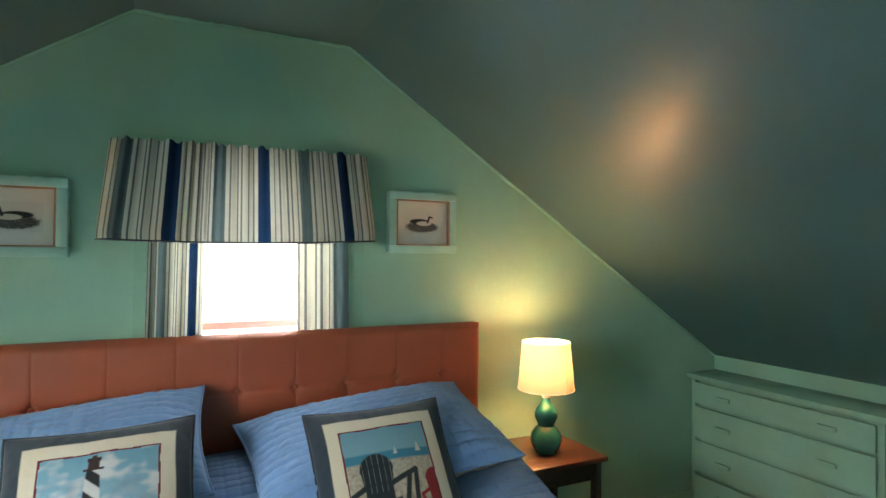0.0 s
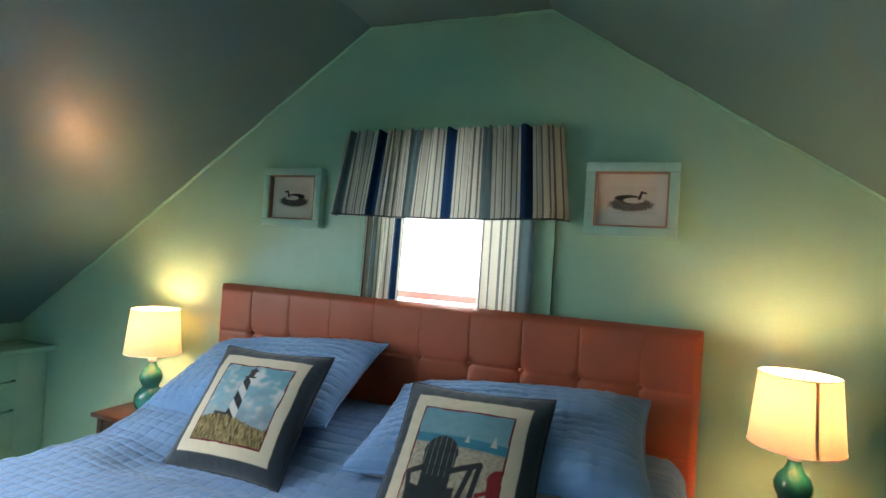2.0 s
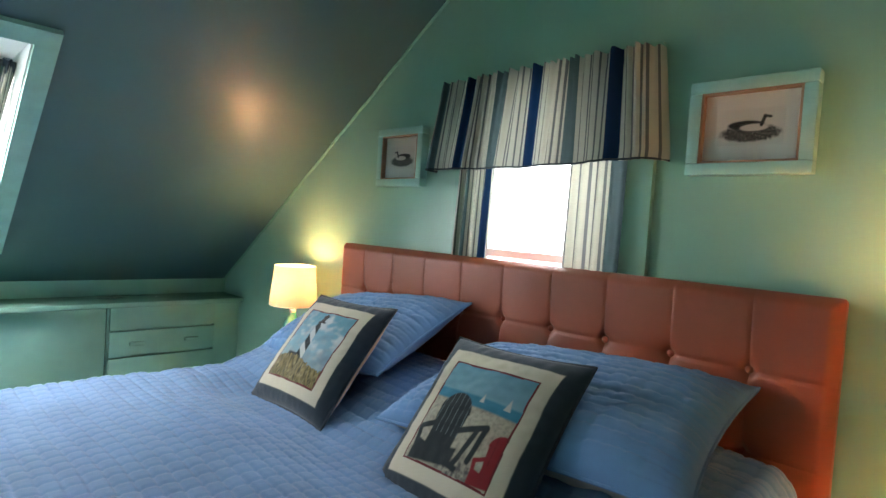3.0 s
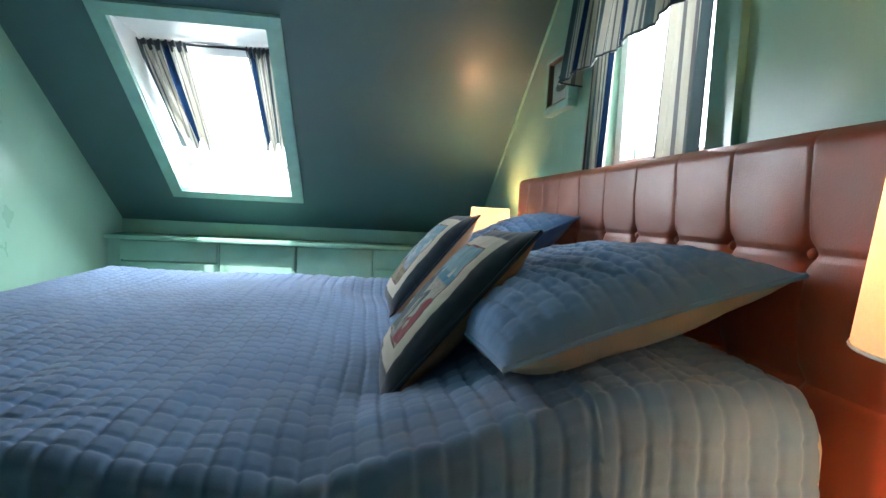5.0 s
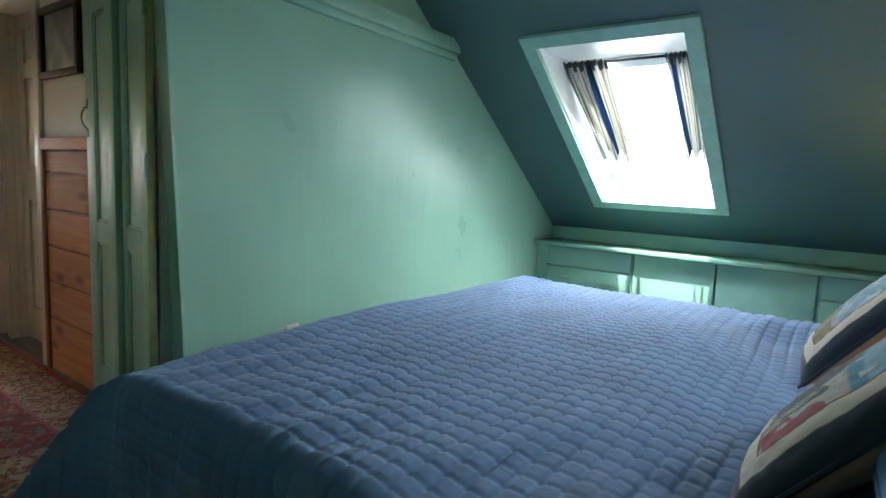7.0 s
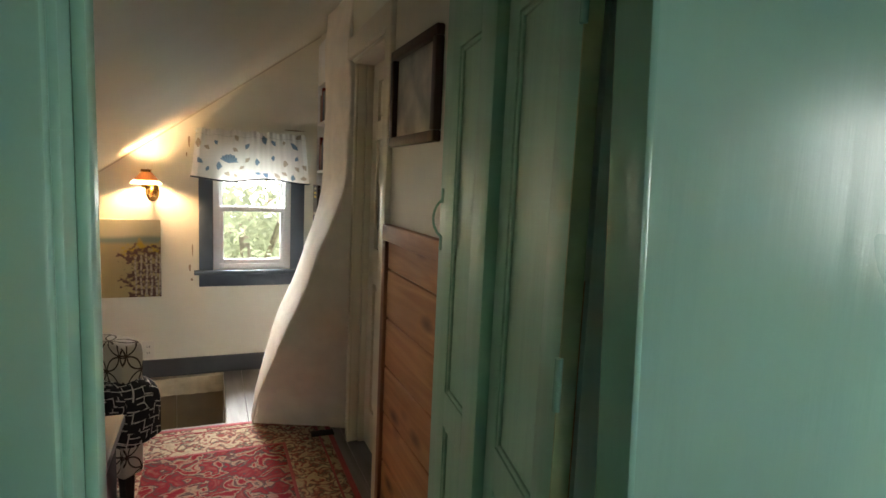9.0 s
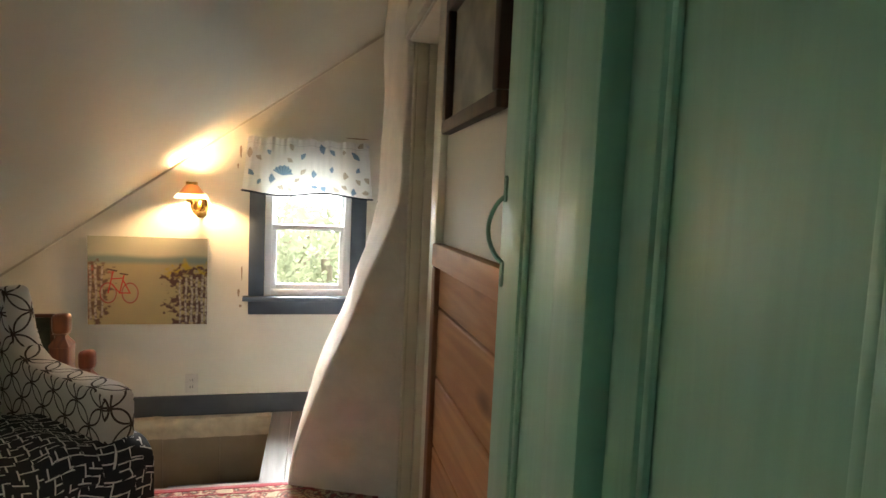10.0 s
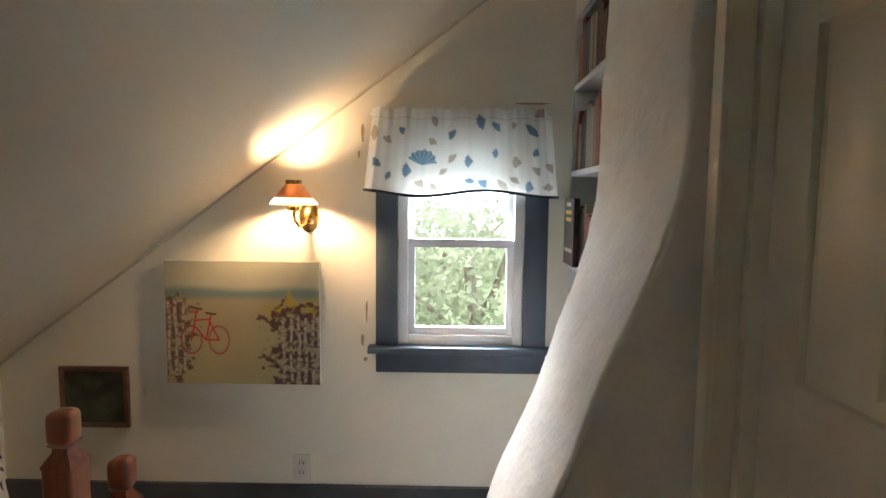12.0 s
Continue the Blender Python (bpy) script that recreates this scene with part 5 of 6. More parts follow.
for z in SHELVES:
    y = FAR + 0.03
    while y < -5.35:
        w = rnd.uniform(0.018, 0.042)
        book(y, z, w, rnd.uniform(0.17, 0.25), rnd.uniform(0.15, 0.22), BOOKS[rnd.randrange(len(BOOKS))])
        y += w + 0.002
tall = thing("book", "tall black book with yellow lettering facing out", "book", "books on the shelf", m=pose(SX + 0.004, FAR + 0.03, 1.077))
part("cover", box(0, 0.022, 0, 0.17, 0, 0.255, 0.002, 1), BOOKS[0], tall)
for k, (zz, ww, mm) in enumerate(((0.225, 0.07, PAPER), (0.195, 0.10, YELLOWINK), (0.168, 0.09, YELLOWINK), (0.05, 0.12, PAPER))):
    part("title_bar", box(0.022, 0.0228, 0.085 - ww / 2, 0.085 + ww / 2, zz, zz + 0.014), mm, tall)

# landing window
lw = thing("window_landing", "white sash window in a blue-grey painted casing", "window", kind="structure")
for nm, a in (("casing", (0.402, 0.495, FAR, FAR + 0.024, 0.725, 1.60)), ("casing", (1.006, 1.095, FAR, FAR + 0.024, 0.725, 1.60)), ("head_casing", (0.402, 1.095, FAR, FAR + 0.024, 1.60, 1.66)),
              ("sill", (0.375, 1.125, FAR, FAR + 0.055, 0.697, 0.724)), ("apron", (0.402, 1.095, FAR, FAR + 0.022, 0.612, 0.696))):
    part(nm, box(*a, 0.003), BLUEGREY, lw)
for nm, a in (("frame_jamb", (0.497, 0.535, FAR - 0.09, FAR + 0.004, 0.73, 1.50)), ("frame_jamb", (0.966, 1.004, FAR - 0.09, FAR + 0.004, 0.73, 1.50)), ("frame_sill", (0.535, 0.966, FAR - 0.09, FAR + 0.004, 0.73, 0.765)), ("frame_head", (0.535, 0.966, FAR - 0.09, FAR + 0.004, 1.46, 1.50)),
              ("sash_stile", (0.535, 0.562, FAR - 0.05, FAR - 0.015, 0.765, 1.16)), ("sash_stile", (0.939, 0.966, FAR - 0.05, FAR - 0.015, 0.765, 1.16)), ("sash_rail", (0.562, 0.939, FAR - 0.05, FAR - 0.015, 0.765, 0.795)), ("meeting_rail", (0.535, 0.966, FAR - 0.052, FAR - 0.012, 1.128, 1.162)),
              ("upper_stile", (0.535, 0.557, FAR - 0.085, FAR - 0.053, 1.13, 1.46)), ("upper_stile", (0.944, 0.966, FAR - 0.085, FAR - 0.053, 1.13, 1.46)), ("upper_rail", (0.557, 0.944, FAR - 0.085, FAR - 0.053, 1.43, 1.46))):
    part(nm, box(*a, 0.002), VINYL, lw)
for a in ((0.562, 0.939, FAR - 0.034, FAR - 0.030, 0.795, 1.128), (0.557, 0.944, FAR - 0.07, FAR - 0.066, 1.16, 1.43)):
    part("pane", box(*a), GLASS, lw).visible_shadow = False

sv = thing("window_valance", "white cotton valance printed with blue and tan seashells", "valance")


def shell_place(u, v):
    x = 0.755 + (0.5 - u) * (0.70 + 0.07 * v)
    ends = min(1, min(u, 1 - u) / 0.05)
    y = FAR + 0.03 + (0.045 + 0.012 * v + (0.006 * math.sin(u * 75) + 0.004 * math.sin(u * 131 + 1)) * max(0.15, 1 - 3 * v) + 0.010 * math.sin(u * 14 + 1) * v) * ends ** 0.6
    z = 1.672 - 0.325 * v + 0.005 * math.sin(u * 40) * (1 - v) - 0.012 * v * math.sin(u * 9.4 - 1.2)
    return (x, y, z)


SHELLS = []
while len(SHELLS) < 30:
    a, b = rnd.uniform(0.03, 0.97), rnd.uniform(0.05, 0.93)
    if all(math.hypot((a - t[0]) * 0.75, (b - t[1]) * 0.33) > 0.052 for t in SHELLS) and math.hypot((a - 0.30) * 0.75, (b - 0.55) * 0.33) > 0.06:
        SHELLS.append((a, b, rnd.uniform(0.011, 0.020), rnd.uniform(0.8, 1.25), rnd.uniform(0, 6.2), rnd.random() < 0.42))
SHELLS.append((0.30, 0.55, 0.030, 0.7, 1.4, True))


def shells(u, v):
    c = (0.80, 0.80, 0.77)
    for su, sv_, r, asp, a, blue in SHELLS:
        dx, dz = (u - su) * 0.75, (sv_ - v) * 0.33
        if abs(dx) > 0.06 or abs(dz) > 0.06:
            continue
        p, q = dx * math.cos(a) + dz * math.sin(a), -dx * math.sin(a) + dz * math.cos(a)
        reach, ang = math.hypot(p + r, q), math.atan2(q, p + r)
        fan = max(reach - 1.9 * r * (1 + 0.05 * math.cos(14 * ang)), (abs(ang) - 0.95 / asp) * reach)
        k = soft(fan, 0.004)
        ridge = 0.5 + 0.5 * math.cos(16 * ang)
        ink = blend((0.05, 0.13, 0.25), (0.17, 0.31, 0.44), ridge) if blue else blend((0.28, 0.23, 0.16), (0.55, 0.49, 0.40), ridge)
        c = blend(c, ink, 0.9 * k)
    return blend(c, tuple(0.72 * x for x in c), soft(abs(v - 0.115) - 0.004, 0.006))


inked_part("cloth", inked_sheet(260, 120, shell_place, shells), SHELLCLOTH, sv)
part("trim_cord", tube([Vector(shell_place(k / 60, 1.0)) + Vector((0, 0.003, 0)) for k in range(61)], 0.006, 6), NAVY, sv, "navy corded hem")
part("rod", tube([(0.40, FAR + 0.05, 1.655), (1.11, FAR + 0.05, 1.655)], 0.006), VINYL, sv)

struct("baseboard_far", box(WX0 - 0.48, 2.68, FAR, FAR + 0.02, -0.005, 0.117, 0.004), GREYBASE, "slate grey baseboard along the window wall")
outlet(1.41, FAR + 0.001, 0.19, 1)
for x, z, w, h in ((1.150, 1.585, 0.009, 0.075), (1.165, 1.50, 0.006, 0.03), (1.135, 0.86, 0.006, 0.09), (1.152, 0.74, 0.010, 0.05), (0.47, 1.705, 0.10, 0.008), (1.14, 0.66, 0.012, 0.018)):
    scuff = [(x + w * math.cos(k * 0.7) * (0.7 + 0.3 * math.sin(k * 2.3)), z + h * 0.5 * math.sin(k * 0.7)) for k in range(9)]
    struct("trim_scuff", prism(scuff, 1, FAR, FAR + 0.0025), BEIGE, "old chipped plaster showing beside the window")

# sconce
sc = thing("wall_sconce", "lit brass wall lamp with a copper cone shade", "lamp", m=pose(1.37, FAR, 1.25))
part("backplate", moved(lathe([(0.052, 0), (0.052, 0.006), (0.044, 0.014), (0.025, 0.02), (0.012, 0.03)], 28), pose(0, 0, 0, -90) @ Matrix.Diagonal((0.8, 1.25, 1, 1))), BRASS, sc)
part("arm", tube([(0, 0.02, 0), (0.005, 0.06, -0.03), (0.012, 0.10, -0.035), (0.02, 0.13, -0.012), (0.022, 0.135, 0.02)], 0.008, 10), BRASS, sc)
part("cup", moved(lathe([(0.010, 0), (0.026, 0.008), (0.030, 0.022), (0.024, 0.028)], 22), pose(0.022, 0.135, 0.018)), BRASS, sc)
part("burner", moved(lathe([(0.024, 0), (0.030, 0.008), (0.024, 0.018)], 22), pose(0.022, 0.135, 0.046)), SHADEIN, sc)
part("bulb", moved(lathe([(0.010, 0), (0.02, 0.02), (0.018, 0.035), (0.004, 0.05)], 16), pose(0.022, 0.135, 0.066)), BULB, sc).visible_shadow = False
part("shade", moved(lathe([(0.073, 0.072), (0.036, 0.118), (0.030, 0.125)], 36, False), pose(0.022, 0.135, 0)), COPPER, sc, "copper coloured cone shade")
part("shade_skirt", moved(lathe([(0.091, 0.048), (0.088, 0.052), (0.073, 0.072)], 36, False), pose(0.022, 0.135, 0)), FROSTED, sc, "glowing white glass skirt")
part("shade_lining", moved(lathe([(0.071, 0.0725), (0.034, 0.117)], 36, False), pose(0.022, 0.135, 0)), SHADEIN, sc)
part("crown", moved(lathe([(0.030, 0.122), (0.031, 0.140)], 24, False), pose(0.022, 0.135, 0)), BRASS, sc)

# canvas painting and small picture
cv = thing("canvas_painting", "unframed beach canvas with a red bicycle and picket fence", "painting", m=pose(1.64, FAR + 0.001, 0.81))
CW, CH = 0.632, 0.508


def canvas(u, v):
    x, z = u * CW, v * CH
    c = blend((0.46, 0.38, 0.20), (0.40, 0.34, 0.20), v * 1.5 + 0.4 * fuzz(u, v, 5))
    c = blend(c, (0.20, 0.27, 0.24), soft(0.70 - v, 0.05))
    c = blend(c, blend((0.46, 0.46, 0.32), (0.50, 0.48, 0.36), 0.5 + fuzz(u, v, 3)), soft(0.78 + 0.01 * math.sin(u * 9) - v, 0.05))
    # yellow and plum foliage on both sides
    c = blend(c, (0.46, 0.34, 0.05), 1.5 * (fuzz(u, v, 13, 1) + 0.55 - 6 * abs(v - 0.62) - 5 * max(0, 0.72 - u)) * (u > 0.5))
    c = blend(c, (0.12, 0.065, 0.055), 2.2 * (fuzz(u, v, 19, 6) + 0.35 - 7 * max(0, 0.72 + 0.05 * math.sin(v * 21) - u) - 9 * max(0, v - 0.62)) * (u > 0.5))
    c = blend(c, (0.16, 0.10, 0.07), 2.0 * (fuzz(u, v, 19, 9) + 0.40 - 8 * max(0, u - 0.12) - 9 * max(0, v - 0.66) - 4 * max(0, u * 0.8 + 0.03 - v)))
    c = blend(c, (0.42, 0.06, 0.05), 2.0 * (fuzz(u, v, 16, 12) + 0.05 - 9 * abs(v - 0.60) - 5 * max(0, u - 0.16)) * (u < 0.4))
    # pale trunks
    for tx, z0, z1, w in ((0.02, 0.05, 0.68, 0.010), (0.065, 0.06, 0.70, 0.010), (0.115, 0.10, 0.66, 0.008), (0.765, 0.02, 0.52, 0.008), (0.815, 0.02, 0.55, 0.009), (0.865, 0.02, 0.57, 0.010), (0.91, 0.02, 0.55, 0.010), (0.955, 0.02, 0.58, 0.010), (0.99, 0.02, 0.56, 0.008)):
        if z0 < v < z1:
            k = soft(abs(u - tx - 0.004 * math.sin(v * 14 + tx * 40)) * CW - w * 0.62, 0.004)
            c = blend(c, blend((0.50, 0.44, 0.37), (0.16, 0.12, 0.10), 0.25 + 1.4 * noise.noise((u * 30, v * 40, 2))), k)
    # red bicycle
    for cx in (0.165, 0.345):
        r = math.hypot((u - cx) * CW * 1.12, (v - 0.36) * CH * 0.82)
        c = blend(c, (0.40, 0.30, 0.24), 0.5 * soft(abs(r - 0.040) - 0.0045, 0.004))
        c = blend(c, (0.34, 0.05, 0.05), soft(abs(r - 0.047) - 0.0026, 0.003))
    for a in ((0.165, 0.36, 0.205, 0.60), (0.20, 0.52, 0.29, 0.53), (0.195, 0.46, 0.26, 0.36), (0.26, 0.36, 0.295, 0.56), (0.26, 0.36, 0.345, 0.36), (0.345, 0.36, 0.285, 0.51)):
        c = blend(c, (0.50, 0.03, 0.03), soft(bar(x, z, a[0] * CW, a[1] * CH, a[2] * CW, a[3] * CH) - 0.0032, 0.003))
    for a in ((0.16, 0.63, 0.235, 0.61), (0.265, 0.58, 0.325, 0.57)):
        c = blend(c, (0.10, 0.05, 0.04), soft(bar(x, z, a[0] * CW, a[1] * CH, a[2] * CW, a[3] * CH) - 0.004, 0.003))
    return c


inked_part("painted_face", inked_sheet(240, 190, lambda u, v: (CW / 2 - u * CW, 0.0265, v * CH - CH / 2), canvas), CANVAS, cv)
part("stretcher", box(-CW / 2, CW / 2, 0, 0.026, -CH / 2, CH / 2, 0.002), MATBOARD, cv)
sp = thing("small_picture", "small dark landscape in a brown wooden frame", "picture", m=pose(2.275, FAR + 0.001, 0.485))
part("print", box(-0.125, 0.125, 0.004, 0.012, -0.11, 0.11), mat("dark_landscape_print", (0.03, 0.035, 0.022), 0.5, var=0.8, scale=14), sp)
for nm, a in (("frame_rail", (-0.145, 0.145, 0, 0.018, 0.11, 0.13)), ("frame_rail", (-0.145, 0.145, 0, 0.018, -0.13, -0.11)), ("frame_stile", (-0.145, -0.125, 0, 0.0175, -0.11, 0.11)), ("frame_stile", (0.125, 0.145, 0, 0.0175, -0.11, 0.11))):
    part(nm, box(*a, 0.003), MAHOGANY, sp)

# stairwell
st = thing("stairs", "steep stair with a patterned red runner going down", "stairs", kind="structure")
for i in range(5):
    z1 = -0.37 - 0.19 * i
    part("tread", box(WX0 + 0.02 + 0.14 * i, WX0 + 0.56 + 0.14 * i, -5.98, WY1 - 0.02, z1 - 0.03, z1, 0.006), GREYFLOOR, st)
    part("runner", box(WX0 + 0.022 + 0.14 * i, WX0 + 0.555 + 0.14 * i, -5.92, WY1 - 0.10, z1 + 0.0005, z1 + 0.009, 0.003), RUGCREAM, st)


def beam_place(u, v):
    a = v * 4
    x = WX0 + 0.0 + u * (1.75)
    prof = [(0.0, -0.006), (0.055, -0.008), (0.062, -0.06), (0.05, -0.13), (0.0, -0.135)]
    i = min(3, int(a))
    p, q = prof[i], prof[i + 1]
    f = a - i
    n = noise.noise((x * 7, v * 5, 0)) * 0.012 + noise.noise((x * 23, v * 9, 3)) * 0.005
    return (x, FAR + p[0] + (q[0] - p[0]) * f + n * 0.6, p[1] + (q[1] - p[1]) * f + n)


struct("trim_well_beam", sheet(140, 24, beam_place), OLDCREAM, "rough cream painted beam along the stairwell wall", True)
wp = thing("wall_stairwell", "beige boarded stairwell lining", "wall", kind="structure")
for a, b in ((WX0, 1.24), (1.243, 1.56), (1.563, 2.10)):
    part("panel", box(a, b, FAR + 0.002, FAR + 0.03, -1.2, -0.132), BEIGE, wp)
part("side_lining", box(WX0 - 0.02, WX0 - 0.001, FAR + 0.03, WY1, -1.2, -0.031), PLASTER, wp)
part("near_lining", box(WX0, WX1, WY1 + 0.001, WY1 + 0.018, -1.2, -0.031), PLASTER, wp)
part("east_lining", box(2.1, 2.12, FAR + 0.03, WY1, -1.2, -0.25), PLASTER, wp)
struct("floor_lower", box(0.8, 2.2, FAR, WY1, -1.3, -1.2), GREYFLOOR, "floor at the foot of the stair")
struct("trim_nosing", box(0.84, WX1, WY1 - 0.022, WY1 + 0.02, -0.03, 0.003, 0.006), GREYFLOOR, "grey landing nosing at the stairwell")
post_profile = [(0.030, 0.0), (0.031, 0.01), (0.038, 0.03), (0.043, 0.055), (0.042, 0.075), (0.032, 0.090), (0.012, 0.096)]


def newel(x, y, z0, top):
    p = thing("newel_post", "orange-stained turned wooden stair newel", "newel post", "stair newels", m=pose(x, y, z0))
    hgt = top - z0 - 0.135
    part("shaft", box(-0.037, 0.037, -0.037, 0.037, 0, hgt, 0.010, 3), NEWEL, p)
    part("collar", moved(moved(lathe([(0.0515, -0.004), (0.050, 0.004), (0.027, 0.030), (0.025, 0.040), (0.038, 0.050)], 4), pose(0, 0, 0, 0, 0, 45)), pose(0, 0, hgt)), NEWEL, p)
    part("cap", moved(box(-0.031, 0.031, -0.031, 0.031, 0, 0.085, 0.019, 4), pose(0, 0, hgt + 0.045)), NEWEL, p)


newel(1.712, -5.14, 0, 0.82)
newel(1.68, -5.309, -1.2, 0.622)
rl = thing("stair_rail", "short orange-stained wooden handrail between the newels", "handrail")
part("rail", box(1.665, 1.725, -5.268, -5.177, 0.44, 0.50, 0.008), NEWEL, rl)

# rug
rug = thing("rug", "red and cream oriental rug on the landing floor", "rug")
RX0, RX1, RY0, RY1 = 0.435, 1.55, -5.17, -2.80
part("pile_border", box(RX0, RX1, RY0, RY1, 0.0, 0.006, 0.002, 1), RUGCREAM, rug)
part("pile_field", box(RX0 + 0.24, RX1 - 0.24, RY0 + 0.30, RY1 - 0.30, 0.006, 0.0072), RUGRED, rug)
for a in ((RX0 - 0.028, RX0, RY0 - 0.028, RY1), (RX1, RX1 + 0.028, RY0 - 0.028, RY1), (RX0, RX1, RY0 - 0.028, RY0)):
    part("edge_band", box(a[0], a[1], a[2], a[3], 0.0, 0.0065, 0.002, 1), RUGEDGE, rug, "plain red edge")
for a in ((RX0 + 0.225, RX0 + 0.24, RY0 + 0.285, RY1), (RX0 + 0.04, RX0 + 0.05, RY0 + 0.04, RY1), (RX0 + 0.225, RX1 - 0.24, RY0 + 0.285, RY0 + 0.30), (RX0 + 0.04, RX1 - 0.04, RY0 + 0.04, RY0 + 0.05)):
    part("stripe", box(a[0], a[1], a[2], a[3], 0.0058, 0.0076), RUGEDGE, rug)

# armchair
CHAIR = pose(1.745, -4.49, 0, 0, 0, 47.5)
ch = thing("armchair", "ivory armchair upholstered in a dark ring lattice", "armchair", m=CHAIR)


def soft_box(x0, x1, y0, y1, z0, z1, r=0.04):
    return box_uv(box(x0, x1, y0, y1, z0, z1, r, 4))


def arm_shape(side):
    """Side wing and arm: high at the back, sweeping down to the front."""
    pts = [(-0.46, 0.12), (0.295, 0.12), (0.305, 0.64), (0.295, 0.68), (0.24, 0.694), (-0.06, 0.692), (-0.20, 0.700), (-0.275, 0.735), (-0.315, 0.80), (-0.345, 0.89), (-0.375, 0.945), (-0.42, 0.95), (-0.46, 0.90)]
    x0 = -0.37 if side < 0 else 0.27
    bm = prism(pts, 0, x0, x0 + 0.10)
    bmesh.ops.bevel(bm, geom=[e for e in bm.edges], offset=0.014, segments=3, affect="EDGES", profile=0.5)
    return box_uv(bm)


part("back", moved(soft_box(-0.285, 0.285, -0.46, -0.32, 0.30, 0.975, 0.05), pose(0, 0, 0, 4)), LATTICE, ch)
for s in (-1, 1):
    part("arm", arm_shape(s), LATTICE, ch)
part("seat_base", soft_box(-0.28, 0.28, -0.36, 0.28, 0.14, 0.32, 0.02), LATTICE, ch)
part("seat_cushion", soft_box(-0.27, 0.27, -0.34, 0.305, 0.32, 0.512, 0.05), LATTICE, ch)
for x in (-0.32, 0.32):
    for y in (-0.41, 0.25):
        part("leg", moved(prism([(-0.017, 0.0), (0.017, 0.0), (0.025, 0.13), (-0.025, 0.13)], 1, -0.02, 0.02), pose(x, y, 0)), BLACKLEG, ch)
th = thing("throw_blanket", "black and white woven throw draped over the armchair seat", "throw blanket", m=CHAIR)


def throw_place(u, v):
    x = -0.385 + 0.65 * u
    s, r = v * 0.72, 0.09
    if s < 0.44:
        y, z = -0.17 + s, 0.528
    elif s < 0.44 + r * 1.5708:
        a = (s - 0.44) / r
        y, z = 0.27 + r * math.sin(a), 0.528 - r * (1 - math.cos(a))
    else:
        y, z = 0.36 + 0.02 * math.sin(u * 14), 0.438 - (s - 0.44 - r * 1.5708)
    edge = max(0, 1 - u / 0.17)
    if edge > 0:
        x -= 0.012
    z += 0.012 * math.sin(u * 9 + v * 4) * math.sin(v * 7) + 0.008 * math.sin(u * 23)
    z += 0.05 * math.exp(-((u - 0.5) / 0.3) ** 2 - ((v - 0.30) / 0.3) ** 2)
    return (x, y, z)


part("cloth", sheet(60, 70, throw_place, uv=lambda u, v: (u * 0.65, v * 0.72)), THROW, th)

# dark side chest near the doorway
tr = thing("side_table", "dark stained wooden side table beside the doorway", "side table")
TX0, TX1, TY0, TY1, TZ = 1.215, 1.62, -3.60, -3.02, 0.765
part("tabletop", box(TX0, TX1, TY0, TY1, TZ - 0.025, TZ, 0.006), DARKWOOD, tr)
part("body", box(TX0 + 0.02, TX1 - 0.02, TY0 + 0.02, TY1 - 0.02, 0.12, TZ - 0.025), BLACKLEG, tr)
for x in (TX0 + 0.02, TX1 - 0.06):
    for y in (TY0 + 0.02, TY1 - 0.06):
        part("leg", box(x, x + 0.04, y, y + 0.04, 0, 0.12, 0.004), BLACKLEG, tr)
bx = thing("black_box", "small black rounded box standing on the side table", "box", m=pose(1.36, -3.50, TZ))
part("body", box(-0.07, 0.07, -0.06, 0.06, 0, 0.13, 0.02, 3), BLACKLEG, bx)

# ---- outdoors ----
tagged(struct("ground", box(-60, 60, -80, 60, -3.2, -3.0), GRASS, "lawn around the house"), category="ground")


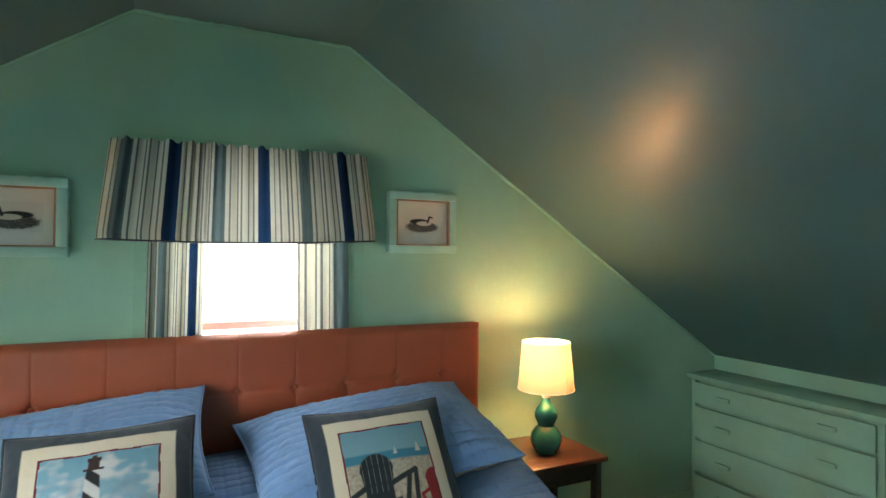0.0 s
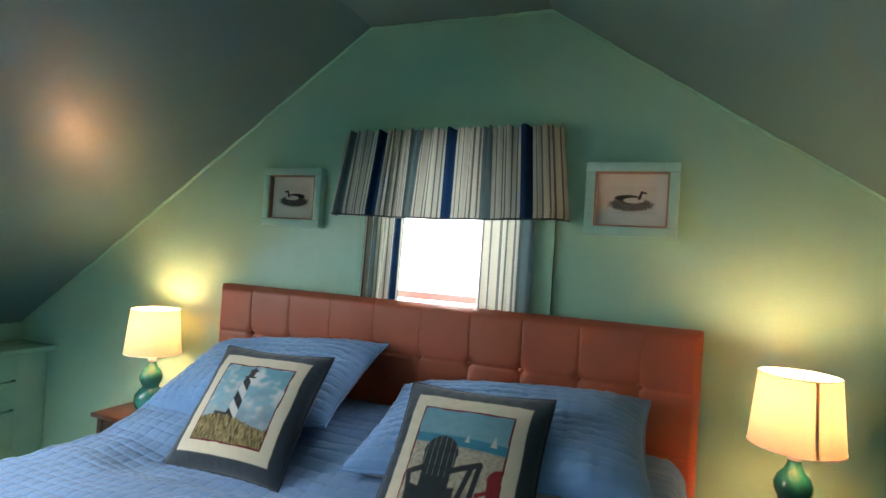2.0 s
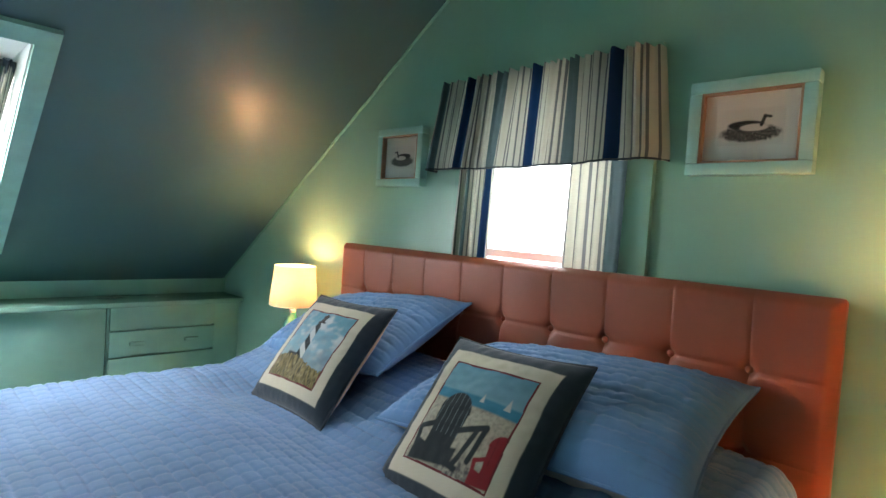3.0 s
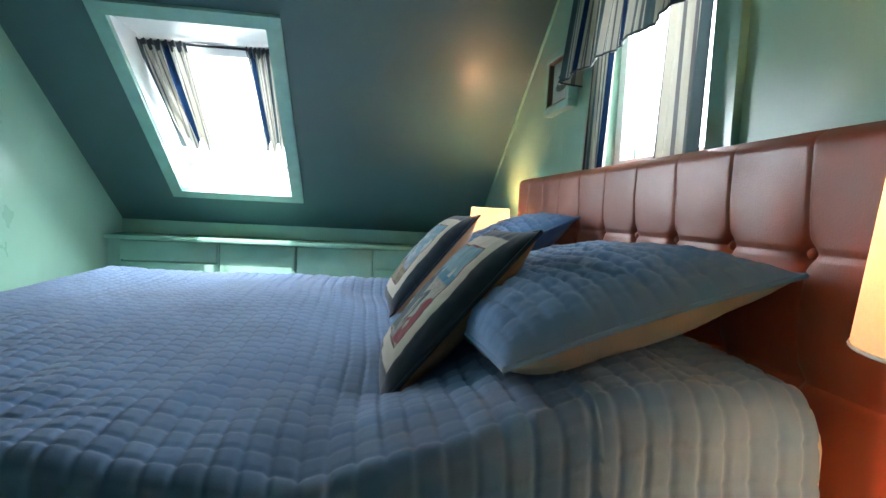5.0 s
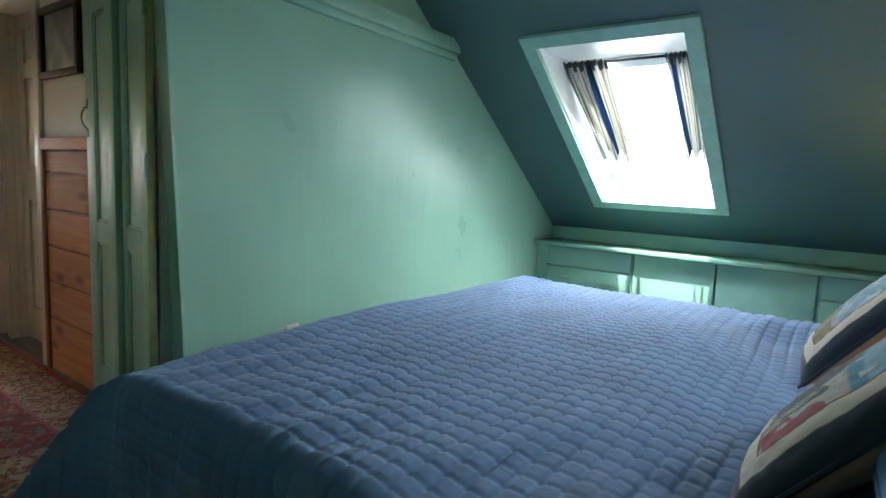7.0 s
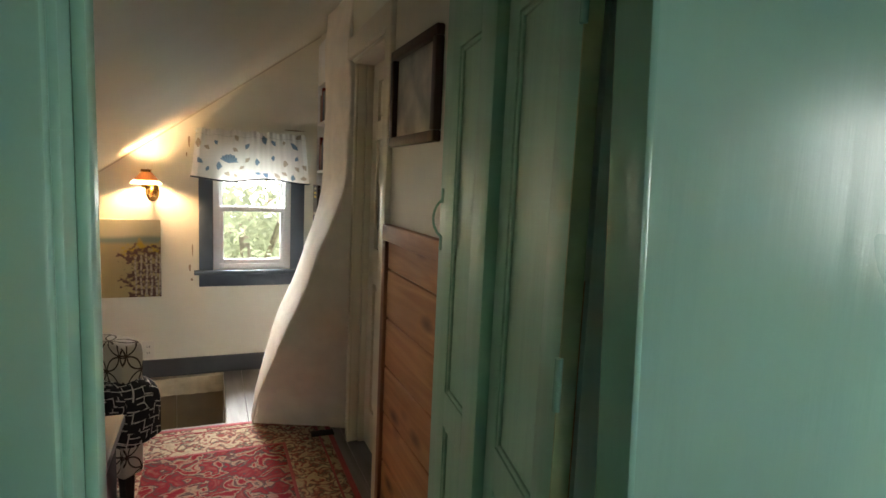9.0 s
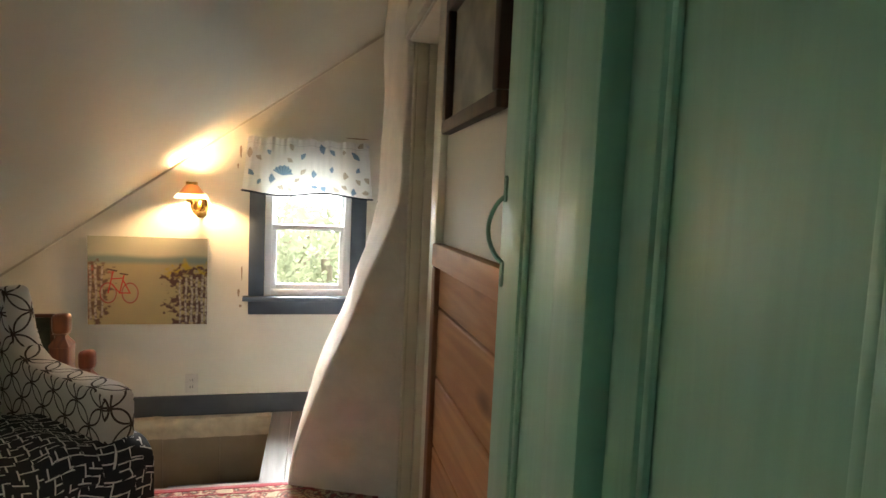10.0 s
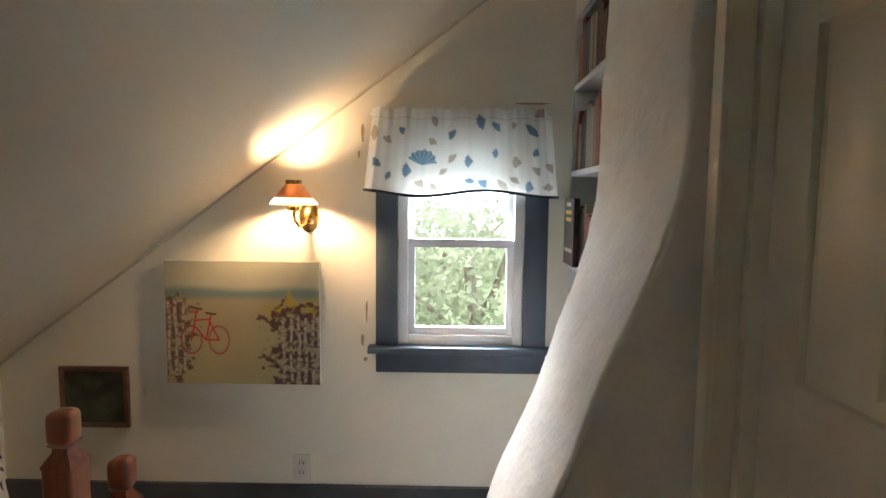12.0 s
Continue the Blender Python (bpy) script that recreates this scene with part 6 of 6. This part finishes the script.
def leaf_cloud(seed, c, r, count, size):
    rng = np.random.RandomState(seed)
    p = rng.normal(size=(count, 3))
    p /= np.linalg.norm(p, axis=1)[:, None]
    lob = 0.72 + 0.35 * np.sin(p[:, 0:1] * 5 + seed) * np.sin(p[:, 2:3] * 6 + 1) + 0.2 * rng.rand(count, 1)
    p = p * lob * np.array(r) * (0.55 + 0.45 * rng.rand(count, 1) ** 0.5) + np.array(c)
    a, b = rng.normal(size=(count, 3)), rng.normal(size=(count, 3))
    a /= np.linalg.norm(a, axis=1)[:, None]
    b -= a * (a * b).sum(1)[:, None]
    b /= np.linalg.norm(b, axis=1)[:, None]
    s = size * (0.6 + 0.8 * rng.rand(count, 1))
    quads = np.stack([p - a * s, p + b * s * 0.45, p + a * s, p - b * s * 0.45], 1).reshape(-1, 3)
    return quads.tolist(), [(4 * i, 4 * i + 1, 4 * i + 2, 4 * i + 3) for i in range(count)]


def tree(x, y, h, r, seed):
    t = thing("tree", "leafy green tree in bright daylight outside the window", "tree", "trees outside", m=pose(x, y, -3.0))
    part("trunk", tube([(0, 0, 0), (0.1, 0.05, h * 0.3), (0.0, 0.1, h * 0.55), (0.1, 0.0, h * 0.8)], 0.09, 9), BARK, t)
    for k in range(4):
        a = k * 1.7 + seed
        part("limb", tube([(0.05, 0.05, h * 0.4 + 0.2 * k), (0.5 * r * math.cos(a), 0.5 * r * math.sin(a), h * 0.6 + 0.2 * k), (0.8 * r * math.cos(a), 0.8 * r * math.sin(a), h * 0.75 + 0.2 * k)], 0.05, 7), BARK, t)
    vs, fs = leaf_cloud(seed, (0, 0, h * 0.68), (r, r, h * 0.42), 3200, 0.085)
    me = bpy.data.meshes.new("crown")
    me.from_pydata(vs, [], fs)
    me.materials.append(OUTDOORGREEN)
    o = new("crown", me)
    o.parent = t
    tagged(o, kind="stuff")


tree(0.4, -12.5, 4.1, 1.9, 3)
tree(2.8, -13.5, 4.2, 2.0, 5)
tree(-2.3, -14.0, 4.3, 2.0, 8)
tree(1.3, -17.5, 4.3, 2.6, 11)

HAZE = glow("bright_hazy_sky", (0.92, 0.97, 1.0), 1.9)
sk = struct("backdrop_sky_west", prism([(-14.0, -2.9), (-14.0, 6.0), (-4.0, 14.0), (-4.1, 14.1), (-14.1, 6.1), (-14.1, -2.9)], 1, -16, 14), HAZE, "bright white summer sky")
tagged(sk, category="sky")
HORIZON = glow("bright_horizon_sky", (0.94, 0.97, 1.0), 4.3)
sk = struct("backdrop_sky_south", box(-40, 40, -62, -61.8, -2.98, 40), HORIZON, "bright white summer sky")
tagged(sk, category="sky")
